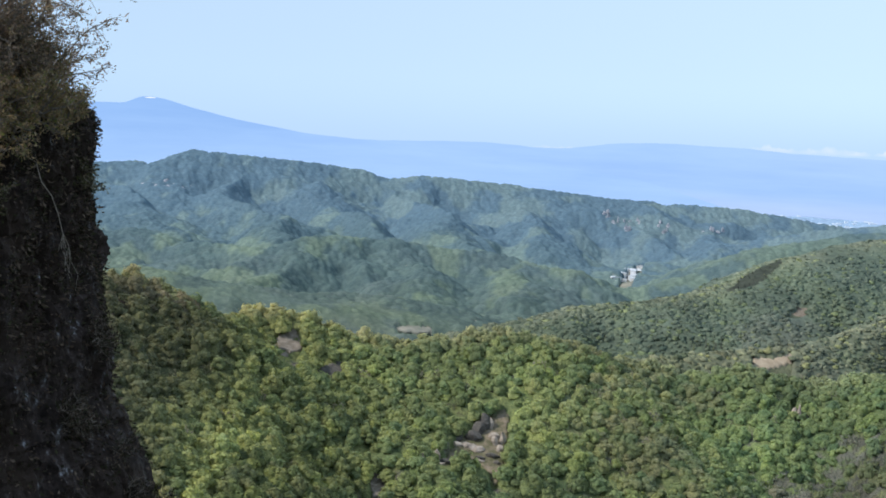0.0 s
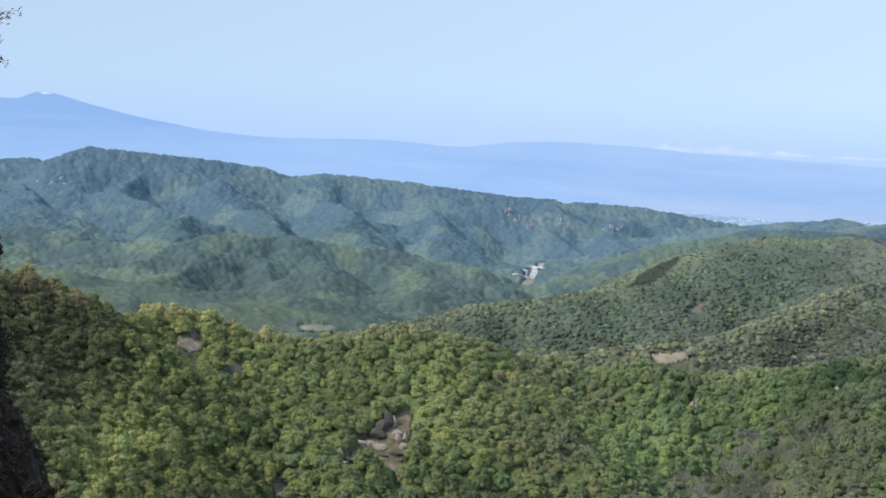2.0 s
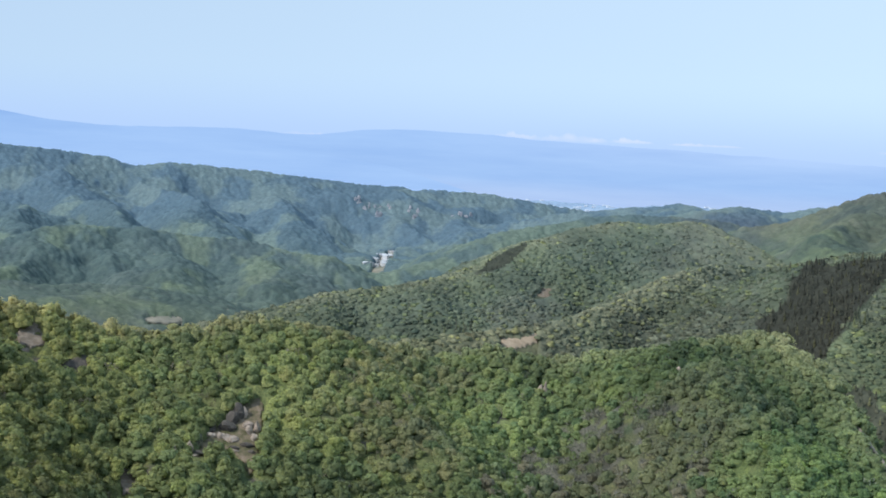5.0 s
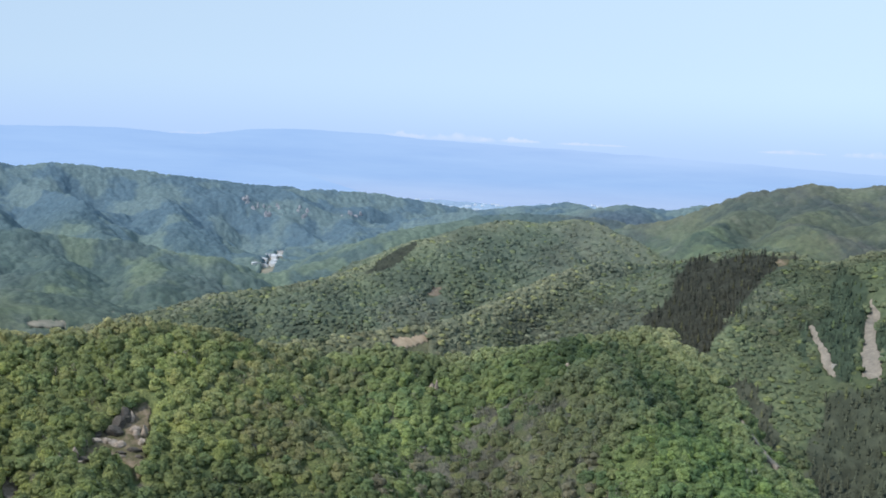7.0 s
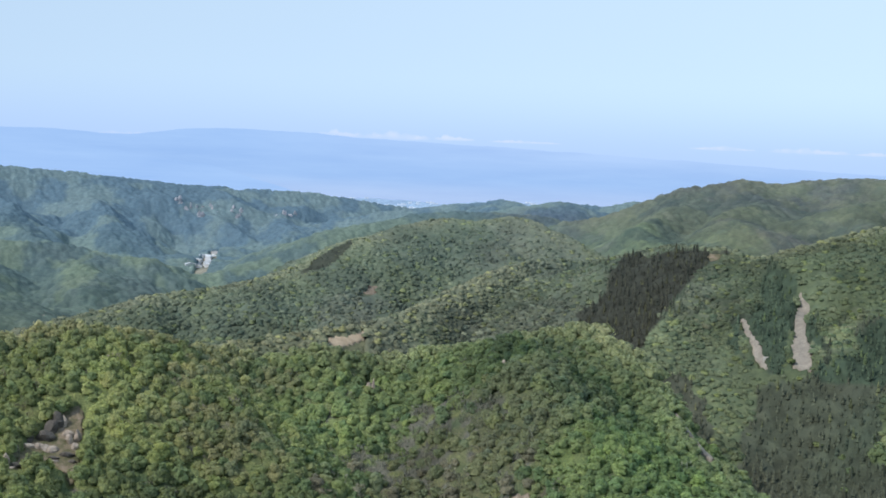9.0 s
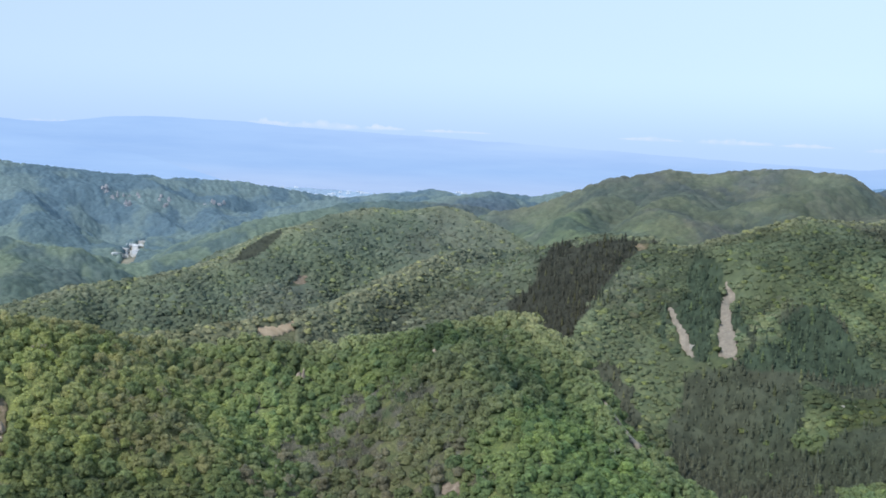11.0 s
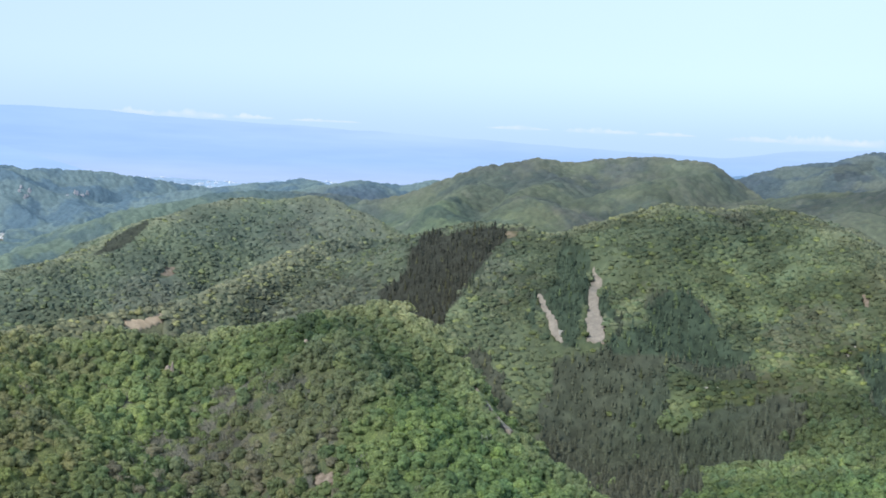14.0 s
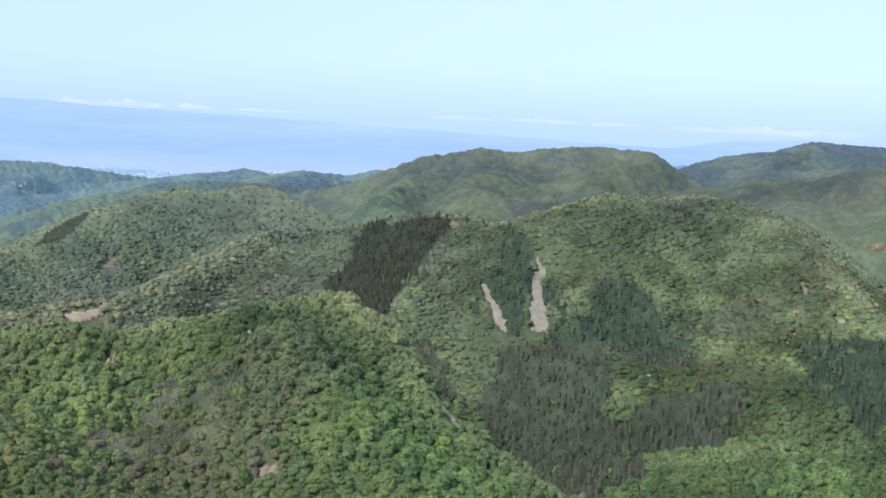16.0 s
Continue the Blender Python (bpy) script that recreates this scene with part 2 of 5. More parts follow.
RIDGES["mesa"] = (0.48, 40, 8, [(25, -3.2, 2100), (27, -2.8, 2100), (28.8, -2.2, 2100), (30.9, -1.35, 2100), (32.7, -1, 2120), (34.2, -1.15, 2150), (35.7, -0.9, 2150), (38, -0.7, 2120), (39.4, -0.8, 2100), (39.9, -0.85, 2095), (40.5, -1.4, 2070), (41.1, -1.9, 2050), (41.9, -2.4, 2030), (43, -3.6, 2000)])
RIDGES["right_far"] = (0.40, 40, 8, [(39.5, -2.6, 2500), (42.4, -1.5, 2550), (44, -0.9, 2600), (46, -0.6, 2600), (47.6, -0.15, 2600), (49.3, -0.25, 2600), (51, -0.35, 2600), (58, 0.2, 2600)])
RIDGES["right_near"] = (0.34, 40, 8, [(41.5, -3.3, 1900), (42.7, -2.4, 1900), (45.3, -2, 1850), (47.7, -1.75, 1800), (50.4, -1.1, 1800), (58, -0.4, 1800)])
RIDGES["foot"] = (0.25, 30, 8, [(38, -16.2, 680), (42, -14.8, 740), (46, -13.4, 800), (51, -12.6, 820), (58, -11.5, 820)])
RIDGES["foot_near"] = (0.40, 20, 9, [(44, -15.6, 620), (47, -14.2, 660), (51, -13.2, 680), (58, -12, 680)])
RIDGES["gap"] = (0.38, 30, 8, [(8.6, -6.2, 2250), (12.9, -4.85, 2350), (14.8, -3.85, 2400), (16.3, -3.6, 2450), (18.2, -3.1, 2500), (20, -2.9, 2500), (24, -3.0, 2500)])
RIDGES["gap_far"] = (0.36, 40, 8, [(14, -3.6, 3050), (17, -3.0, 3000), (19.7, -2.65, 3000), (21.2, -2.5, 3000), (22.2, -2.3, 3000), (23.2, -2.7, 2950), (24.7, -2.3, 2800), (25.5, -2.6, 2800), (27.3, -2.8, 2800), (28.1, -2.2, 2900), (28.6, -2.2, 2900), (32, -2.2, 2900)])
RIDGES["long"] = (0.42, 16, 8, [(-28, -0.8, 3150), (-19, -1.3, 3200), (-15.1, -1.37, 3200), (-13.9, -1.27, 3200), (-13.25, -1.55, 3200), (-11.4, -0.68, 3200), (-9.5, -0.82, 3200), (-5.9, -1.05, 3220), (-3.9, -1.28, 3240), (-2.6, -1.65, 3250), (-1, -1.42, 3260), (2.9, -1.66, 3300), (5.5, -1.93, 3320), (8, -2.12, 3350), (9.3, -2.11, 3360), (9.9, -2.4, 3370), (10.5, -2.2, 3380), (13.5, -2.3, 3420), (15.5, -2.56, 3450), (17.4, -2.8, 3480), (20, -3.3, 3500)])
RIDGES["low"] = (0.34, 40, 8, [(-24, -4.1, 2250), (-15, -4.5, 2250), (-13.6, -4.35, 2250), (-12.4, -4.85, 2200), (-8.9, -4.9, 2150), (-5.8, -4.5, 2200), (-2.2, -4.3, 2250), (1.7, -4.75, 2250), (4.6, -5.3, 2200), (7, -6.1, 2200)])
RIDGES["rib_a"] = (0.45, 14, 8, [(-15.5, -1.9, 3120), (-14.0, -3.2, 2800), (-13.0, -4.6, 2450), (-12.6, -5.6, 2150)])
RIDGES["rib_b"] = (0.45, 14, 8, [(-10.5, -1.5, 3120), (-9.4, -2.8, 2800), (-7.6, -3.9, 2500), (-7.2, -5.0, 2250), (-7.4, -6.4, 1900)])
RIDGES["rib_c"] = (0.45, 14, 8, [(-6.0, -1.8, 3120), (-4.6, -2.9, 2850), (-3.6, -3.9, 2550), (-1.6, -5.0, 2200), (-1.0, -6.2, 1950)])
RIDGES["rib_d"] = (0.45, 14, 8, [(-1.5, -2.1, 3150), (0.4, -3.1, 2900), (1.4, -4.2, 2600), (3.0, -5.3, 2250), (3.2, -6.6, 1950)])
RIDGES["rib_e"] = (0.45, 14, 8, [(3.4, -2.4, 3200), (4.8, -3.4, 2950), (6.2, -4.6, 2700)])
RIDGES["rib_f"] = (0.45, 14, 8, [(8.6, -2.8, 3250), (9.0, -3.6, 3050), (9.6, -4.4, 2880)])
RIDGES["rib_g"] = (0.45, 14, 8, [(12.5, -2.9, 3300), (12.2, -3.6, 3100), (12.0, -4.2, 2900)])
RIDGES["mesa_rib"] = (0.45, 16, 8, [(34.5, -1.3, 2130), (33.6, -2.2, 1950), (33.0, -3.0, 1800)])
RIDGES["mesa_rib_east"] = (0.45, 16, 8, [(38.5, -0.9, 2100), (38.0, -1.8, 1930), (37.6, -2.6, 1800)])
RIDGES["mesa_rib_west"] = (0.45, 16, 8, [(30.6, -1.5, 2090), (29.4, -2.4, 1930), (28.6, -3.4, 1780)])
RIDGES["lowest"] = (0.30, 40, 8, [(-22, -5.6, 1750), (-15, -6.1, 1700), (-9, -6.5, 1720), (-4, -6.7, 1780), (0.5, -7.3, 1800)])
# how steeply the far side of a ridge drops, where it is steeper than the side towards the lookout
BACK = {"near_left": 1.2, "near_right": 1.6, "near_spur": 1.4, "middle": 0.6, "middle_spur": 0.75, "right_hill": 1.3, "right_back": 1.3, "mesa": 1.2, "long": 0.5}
CRESTS = {k: (v[0], v[1], np.array([(x, y, z - v[2]) for x, y, z in (sighted(*c) for c in v[3])]), BACK.get(k, v[0])) for k, v in RIDGES.items()}


BLURRED = [k for k in RIDGES if "rib" in k] + ["low", "lowest", "left_spur"]


def ridge_height(x, y, slope, width, pts, back):
    """The height of the ridge over each place, and the distance of its crest."""
    best, fall = np.full(x.shape, -1e9), np.full(x.shape, 1e9)
    steep = slope
    if back != slope:  # the far side drops faster
        beyond = np.hypot(x, y) - np.interp(np.arctan2(x, y), np.arctan2(pts[:, 0], pts[:, 1]), np.hypot(pts[:, 0], pts[:, 1]))
        steep = slope + (back - slope) * np.clip(beyond / 15, 0, 1)
    for (x0, y0, z0), (x1, y1, z1) in itertools.pairwise(pts):
        dx, dy = x1 - x0, y1 - y0
        u = np.clip(((x - x0) * dx + (y - y0) * dy) / (dx * dx + dy * dy), 0, 1)
        d = np.hypot(x - x0 - u * dx, y - y0 - u * dy)
        best = np.maximum(best, z0 + u * (z1 - z0) - steep * (np.sqrt(d * d + width * width) - width))
        fall = np.minimum(fall, d)
    return best, fall


def ground_height(x, y):
    x, y = np.asarray(x, float), np.asarray(y, float)
    r = np.hypot(x, y)
    far = np.clip((r - 700) / 1800, 0, 1)
    # crumple the flanks into spurs and gullies, least on the crests
    wx = x + fbm(x / 260, y / 260, 11, 3) * (24 + 60 * far)
    wy = y + fbm(x / 260, y / 260, 31, 3) * (24 + 60 * far)
    h = np.interp(r, [0, 250, 900, 2600, 4700, 6000], [90, 60, 10, 2, 56, 60]) + 6 * fbm(x / 180, y / 180, 5, 3)
    away = np.full(x.shape, 400.0)
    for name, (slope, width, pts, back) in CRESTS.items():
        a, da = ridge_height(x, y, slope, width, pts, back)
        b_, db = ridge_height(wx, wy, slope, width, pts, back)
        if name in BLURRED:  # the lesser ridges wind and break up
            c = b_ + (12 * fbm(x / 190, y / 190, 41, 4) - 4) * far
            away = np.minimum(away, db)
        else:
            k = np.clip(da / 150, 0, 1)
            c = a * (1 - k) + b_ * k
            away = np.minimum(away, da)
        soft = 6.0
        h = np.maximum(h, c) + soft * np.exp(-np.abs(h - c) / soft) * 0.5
    flank = np.clip((away - 10) / 100, 0, 1)
    folds = 1 - np.abs(fbm(x / (140 + 120 * far), y / (170 + 160 * far), 3, 4)) * 1.7
    # spurs that run down towards the valley, with gullies between
    u = x + 0.55 * y + (30 + 60 * far) * fbm(x / 240, y / 240, 61, 2)
    long = 78 + 80 * far
    spur = 1 - 1.5 * np.sqrt(fbm(u / long, (y - 0.3 * x) / (3.0 * long), 63, 3) ** 2 + 0.02 + 0.03 * far)
    h = h + flank * (np.maximum(folds, -0.2) - 0.7) * (9 + 3 * far) + flank * (spur - 0.5) * (21 - 9 * np.clip((r - 1700) / 500, 0, 1) + 12 * np.clip((r - 800) / 150, 0, 1) * np.clip((1700 - r) / 300, 0, 1))
    h = h + fbm(x / 120, y / 120, 14, 3) * 9 * far * flank + fbm(x / 60, y / 60, 8, 3) * (1.2 + 2.2 * flank + 3 * far * flank)
    # the table of rock on which the lookout stands
    table = EYE - 1.62 - np.clip((y - 0.7) * 6.0, 0, None) - np.clip((np.abs(x) - 60) * 3, 0, None) - np.clip((-y - 90) * 2, 0, None)
    return np.maximum(h, table)


def rows_of(r, a):
    return r[:, None] * np.sin(a)[None, :], r[:, None] * np.cos(a)[None, :]


def mesh_of(name, verts, faces, mat, smooth=False):
    """A mesh from arrays of corners and of faces (all of one size)."""
    me = bpy.data.meshes.new(name)
    verts, faces = np.asarray(verts, np.float32), np.asarray(faces, np.int32)
    n = faces.shape[1]
    me.vertices.add(len(verts))
    me.vertices.foreach_set("co", verts.ravel())
    me.loops.add(faces.size)
    me.loops.foreach_set("vertex_index", faces.ravel())
    me.polygons.add(len(faces))
    me.polygons.foreach_set("loop_start", np.arange(0, faces.size, n, dtype=np.int32))
    me.polygons.foreach_set("use_smooth", np.full(len(faces), smooth))
    me.update(calc_edges=True)
    me.materials.append(mat)
    return me


def paint(me, name, colours):
    at = me.attributes.new(name, "FLOAT_COLOR", "POINT")
    at.data.foreach_set("color", np.concatenate([colours, np.ones((len(colours), 1))], 1).astype(np.float32).ravel())


def inside(x, y, poly):
    hit = np.zeros(np.shape(x), bool)
    for (x0, y0), (x1, y1) in zip(poly, poly[1:] + poly[:1]):
        if y0 != y1:
            hit ^= ((y0 > y) != (y1 > y)) & (x < (x1 - x0) * (y - y0) / (y1 - y0) + x0)
    return hit


# ---- plan of the woods, screes and clearings, fitted to the camera's view (x, y in metres) ----
PLANTATIONS = {}
PLANTATIONS["cedar_shoulder"] = [(592, 1002), (601, 982), (611, 963), (596, 952), (570, 944), (532, 916), (487, 867), (465, 846), (450, 834), (438, 852), (455, 930), (483, 1015), (501, 1022), (516, 1015), (525, 1028), (545, 1062), (570, 1110), (567, 1027), (581, 1014)]
PLANTATIONS["upper"] = [(607, 914), (618, 869), (610, 853), (601, 847), (571, 809), (551, 781), (530, 754), (523, 762), (531, 786), (539, 814), (544, 840), (518, 798), (518, 815), (535, 846), (552, 837), (581, 873)]
PLANTATIONS["scree_side"] = [(601, 829), (575, 779), (556, 748), (549, 731), (540, 736), (560, 767), (568, 788)]
PLANTATIONS["middle"] = [(624, 768), (630, 751), (627, 723), (630, 699), (627, 668), (577, 706), (542, 732), (558, 745), (588, 756), (607, 767)]
PLANTATIONS["lower"] = [(512, 762), (530, 747), (569, 716), (621, 689), (623, 661), (605, 646), (588, 663), (580, 684), (567, 696), (553, 674), (539, 663), (542, 647), (516, 620), (470, 560), (425, 520), (385, 495), (378, 540), (410, 620), (470, 715), (500, 745)]
PLANTATIONS["lower_east"] = [(542, 647), (563, 650), (588, 632), (605, 618), (610, 600), (592, 588), (557, 576), (538, 591), (522, 599), (437, 514), (452, 544), (517, 620)]
PLANTATIONS["edge_strip"] = [(440, 800), (464, 806), (476, 797), (472, 762), (462, 746), (450, 738), (436, 760)]
PLANTATIONS["east"] = [(680, 629), (695, 612), (712, 574), (725, 545), (700, 505), (627, 503), (623, 530), (635, 570), (653, 596)]
PLANTATIONS["ridge_end"] = [(305, 1321), (325, 1362), (346, 1358), (383, 1376), (364, 1343), (343, 1314), (322, 1308)]
PLANTATIONS["far_east"] = [(1818, 1771), (1880, 1729), (1807, 1680), (1744, 1694)]
LEAFLESS = [(192, 620), (208, 619), (227, 612), (238, 587), (227, 566), (210, 573), (191, 567), (176, 570), (151, 567), (153, 594), (173, 598)]  # a stand still without leaves
DRY_SLOPE = [(168, 589), (204, 572), (217, 532), (224, 501), (220, 482), (204, 493), (182, 532), (133, 488), (121, 497)]  # brown scrub and thin young trees
SHADY = [(335, 1013), (376, 1060), (431, 1107), (483, 1137), (518, 1141), (477, 1065), (432, 1026), (390, 1026), (354, 1011)]  # a hollow of darker trees, the flank's shade put into their colour
CREST_SCRUB = [(-175, 640), (-114, 593), (-122, 560), (-150, 535), (-185, 545)]  # dry scrub below the cliff's foot
BARE = {}
BARE["scree_narrow"] = [(548, 846), (552, 844), (541, 816), (537, 800), (531, 784), (526, 771), (524, 779), (527, 794), (535, 812)]
BARE["scree_wide"] = [(607, 854), (609, 854), (606, 844), (607, 838), (585, 813), (570, 790), (565, 776), (545, 745), (537, 757), (553, 783), (568, 804), (589, 831)]
BARE["clearing"] = [(250, 989), (268, 995), (286, 1007), (287, 999), (266, 984), (247, 976)]
BARE["clearing_top"] = [(600, 984), (606, 969), (593, 952), (586, 960)]
BARE["slip"] = [(-81, 608), (-76, 615), (-72, 622), (-67, 610), (-70, 600), (-75, 599), (-80, 602)]
BARE["slip_middle"] = [(351, 1257), (366, 1274), (377, 1275), (375, 1265), (358, 1253)]
BARE["sand"] = [(215, 509), (221, 502), (220, 495), (214, 496), (213, 502)]
BARE["outcrop"] = [(1, 529), (6, 543), (9, 556), (19, 565), (27, 573), (32, 576), (34, 571), (33, 559), (31, 548), (29, 533), (26, 528), (24, 536), (19, 543), (12, 547), (6, 531)]
BARE["white_crag"] = [(190, 665), (195, 667), (192, 650), (187, 649)]
BARE["slip_red"] = [(735, 682), (738, 678), (727, 663), (724, 666)]
BARE["slip_low"] = [(-27, 525), (-22, 527), (-20, 513), (-26, 512)]
BARE["slip_side"] = [(-60, 597), (-47, 603), (-46, 597), (-57, 592)]
BARE["track"] = [(331, 568), (335, 566), (334, 553), (330, 535), (325, 517), (320, 513), (325, 535), (328, 553)]
BARE["fields"] = [(-59, 1631), (-39, 1646), (-8, 1649), (-11, 1632), (-52, 1608)]
BARE["road_bend"] = [(673, 634), (679, 636), (687, 637), (685, 634), (678, 633), (672, 631)]
BARE["road_upper"] = [(718, 629), (719, 621), (714, 615), (713, 622)]
BARE["road_low"] = [(579, 569), (580, 562), (575, 559), (575, 566)]
BARE["terrace"] = [(1192, 1033), (1182, 999), (1187, 992), (1194, 979), (1187, 972), (1175, 993), (1185, 1025)]
BARE["village_ground"] = [(344, 2437), (375, 2459), (426, 2666), (468, 2886), (440, 2853), (369, 2572)]


def any_inside(x, y, polys):
    hit = np.zeros(np.shape(x), bool)
    for p in polys:
        hit |= inside(x, y, p)
    return hit


def in_plantation(x, y):
    return any_inside(x + 7 * fbm(x / 22, y / 22, 51, 3), y + 7 * fbm(x / 22, y / 22, 52, 3), PLANTATIONS.values())


def leafless(x, y, rnd):
    """Which trees are still bare: half of one stand, a few of the dry slope and the west."""
    wx, wy = x + fbm(x / 12, y / 12, 19, 2) * 9 + (rnd - 0.5) * 12, y + fbm(x / 9, y / 9, 18, 2) * 9
    k = rnd * 7 % 1
    return (inside(wx, wy, LEAFLESS) & (k < 0.6)) | (inside(wx, wy, DRY_SLOPE) & (k < 0.2)) | ((k < 0.03) & (np.hypot(x, y) < 860))


def wood_colour(x, y, rnd, conifer):
    """Base colour of the leaves of trees at those places: patches of fresh, dull, yellow and still bare woods, with
    haze, crest light and shade put in.
    """
    r = np.hypot(x, y)
    tones = np.array([(0.046, 0.062, 0.028), (0.068, 0.089, 0.036), (0.089, 0.112, 0.043), (0.122, 0.144, 0.053), (0.108, 0.098, 0.060), (0.098, 0.084, 0.060)])
    patch = fbm(x / 70, y / 70, 71, 3)
    bare = fbm(x / 110, y / 110, 91, 4)
    near = np.clip((720 - r) / 60, 0, 1)
    idx = np.clip(1.5 + near * (0.8 * np.exp(-((x + 42) / 50) ** 2) - 0.7 * np.clip((-85 - x) / 30, 0, 1)) + patch * 1.3 + (rnd - 0.5) * (1.9 - 0.8 * np.clip((r - 650) / 350, 0, 1)), 0, 3)
    lo = np.floor(idx).astype(int)
    f = (idx - lo)[:, None]
    c = tones[lo] * (1 - f) + tones[np.minimum(lo + 1, 3)] * f
    west = np.clip((-70 - x) / 60, 0, 1) * np.clip((800 - r) / 100, 0, 1)
    dull = np.clip((bare - 0.45 + 0.38 * np.clip((r - 700) / 300, 0, 1) + 0.75 * west) * 2.0 + (rnd - 0.5) * 1.4, 0, 1)[:, None]
    c = c * (1 - 0.5 * dull) + np.where(rnd[:, None] > 0.5, tones[4], tones[5]) * 0.5 * dull
    # single trees of other kinds among the rest: yellow-green, blue-green, brown with buds
    other = (rnd * 13.7 % 1)[:, None]
    c = np.where(other < 0.08, c * np.array([(1.14, 1.14, 1.0)]), np.where(other < 0.24, c * np.array([(0.86, 0.95, 1.03)]), np.where(other < 0.28, c * np.array([(1.05, 0.98, 1.0)]), c)))
    c = np.where(leafless(x, y, rnd)[:, None], np.array([(0.100, 0.097, 0.070)]) * (0.75 + 0.5 * rnd[:, None]), c)
    wx, wy = x + fbm(x / 12, y / 12, 19, 2) * 9 + (rnd - 0.5) * 12, y + fbm(x / 9, y / 9, 18, 2) * 9
    dry = (inside(wx, wy, DRY_SLOPE) & (rnd * 9 % 1 < 0.22))[:, None]
    c = np.where(dry, np.array([(0.112, 0.104, 0.064)]) * (0.75 + 0.5 * rnd[:, None]), c)
    crest = inside(x + (rnd - 0.5) * 14, y, CREST_SCRUB)[:, None]
    c = np.where(crest & (rnd[:, None] * 5 % 1 > 0.45), np.array([(0.098, 0.092, 0.056)]) * (0.7 + 0.5 * rnd[:, None]), c)
    green = any_inside(x, y, [PLANTATIONS[n] for n in ("upper", "middle", "scree_side", "east", "ridge_end")])
    k = np.where(green, 1.0, np.clip(0.2 + fbm(x / 90, y / 90, 66, 3) * 0.5, 0, 1))[:, None]
    cedar = (np.array([(0.053, 0.058, 0.043)]) * (1 - k) + np.array([(0.038, 0.055, 0.038)]) * k) * (0.7 + 0.6 * rnd[:, None])
    darkest = any_inside(x, y, [PLANTATIONS["cedar_shoulder"], PLANTATIONS["ridge_end"]])[:, None]  # two darker stands
    cedar = np.where(darkest, np.array([(0.031, 0.033, 0.026)]) * (0.7 + 0.6 * rnd[:, None]), cedar)
    c = np.where(conifer[:, None], cedar, c)
    # haze over the nearer hills is put in as this muted olive
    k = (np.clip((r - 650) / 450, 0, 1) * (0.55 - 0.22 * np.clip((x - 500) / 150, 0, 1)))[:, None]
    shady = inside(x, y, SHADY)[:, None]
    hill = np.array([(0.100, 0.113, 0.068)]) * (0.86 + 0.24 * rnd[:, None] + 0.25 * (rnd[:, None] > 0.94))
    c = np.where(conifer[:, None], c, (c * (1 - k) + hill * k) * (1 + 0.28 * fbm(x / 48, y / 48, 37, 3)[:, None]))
    # along the crests the scrub is pale, and their light rim is put into its colour
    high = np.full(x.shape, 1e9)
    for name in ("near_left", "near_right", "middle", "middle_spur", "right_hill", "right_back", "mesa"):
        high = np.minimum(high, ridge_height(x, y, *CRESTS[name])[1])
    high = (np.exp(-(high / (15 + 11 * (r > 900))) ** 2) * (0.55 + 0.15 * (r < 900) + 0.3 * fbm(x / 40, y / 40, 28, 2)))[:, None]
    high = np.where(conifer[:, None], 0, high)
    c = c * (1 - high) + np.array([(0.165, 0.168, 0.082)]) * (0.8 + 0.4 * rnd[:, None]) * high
    # the woods of the further hills: darker and lighter stands, haze put into their greyer, bluer colour
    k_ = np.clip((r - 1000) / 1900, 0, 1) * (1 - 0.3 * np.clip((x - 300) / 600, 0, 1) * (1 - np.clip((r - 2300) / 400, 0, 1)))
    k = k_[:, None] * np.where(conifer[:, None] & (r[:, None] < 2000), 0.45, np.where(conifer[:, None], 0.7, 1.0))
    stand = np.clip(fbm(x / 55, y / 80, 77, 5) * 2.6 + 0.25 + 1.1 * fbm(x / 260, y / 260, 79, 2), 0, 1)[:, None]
    t = np.clip((r - 1900) / 1100, 0, 1)[:, None]  # less haze is put into the valley than into the range behind it
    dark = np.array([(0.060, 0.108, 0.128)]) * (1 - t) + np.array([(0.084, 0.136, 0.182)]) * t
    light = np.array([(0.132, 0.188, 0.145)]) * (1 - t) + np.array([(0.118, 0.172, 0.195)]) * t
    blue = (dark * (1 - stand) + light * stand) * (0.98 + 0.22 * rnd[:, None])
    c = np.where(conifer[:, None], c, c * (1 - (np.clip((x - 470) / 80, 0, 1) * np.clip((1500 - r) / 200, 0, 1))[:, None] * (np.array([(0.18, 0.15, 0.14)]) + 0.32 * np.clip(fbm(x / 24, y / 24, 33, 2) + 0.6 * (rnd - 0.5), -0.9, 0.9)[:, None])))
    c = np.where(conifer[:, None], c, c * (1 + (np.clip((r - 840) / 40, 0, 1) * np.clip((1720 - r) / 60, 0, 1))[:, None] * 0.08))
    # extra blue in the leaves, in place of haze
    c = c * np.where(conifer[:, None], np.array([(1.2, 1.2, 1.22)]), np.array([(1.20, 1.20, 1.46)]) + np.clip((r[:, None] - 900) / 300, 0, 1) * np.array([(-0.10, -0.08, 0.04)]))
    sunny = (np.clip((-10 - x) / 90, 0, 1) * np.clip((800 - r) / 60, 0, 1))[:, None]  # yellower in the west, and brightened for the sunlight the slope lacks
    c = np.where(conifer[:, None] | (r[:, None] > 860), c, c * np.array([(1.09, 1.055, 1.01)]))
    c = np.where(conifer[:, None] | (r[:, None] > 860), c, c * (1 + np.clip((x - 90) / 60, 0, 1)[:, None] * np.array([(-0.06, 0.03, 0.05)])))
    low = (np.clip((-80 - x) / 30, 0, 1) * np.clip((600 - y) / 40, 0, 1))[:, None]  # browner and darker below the cliff
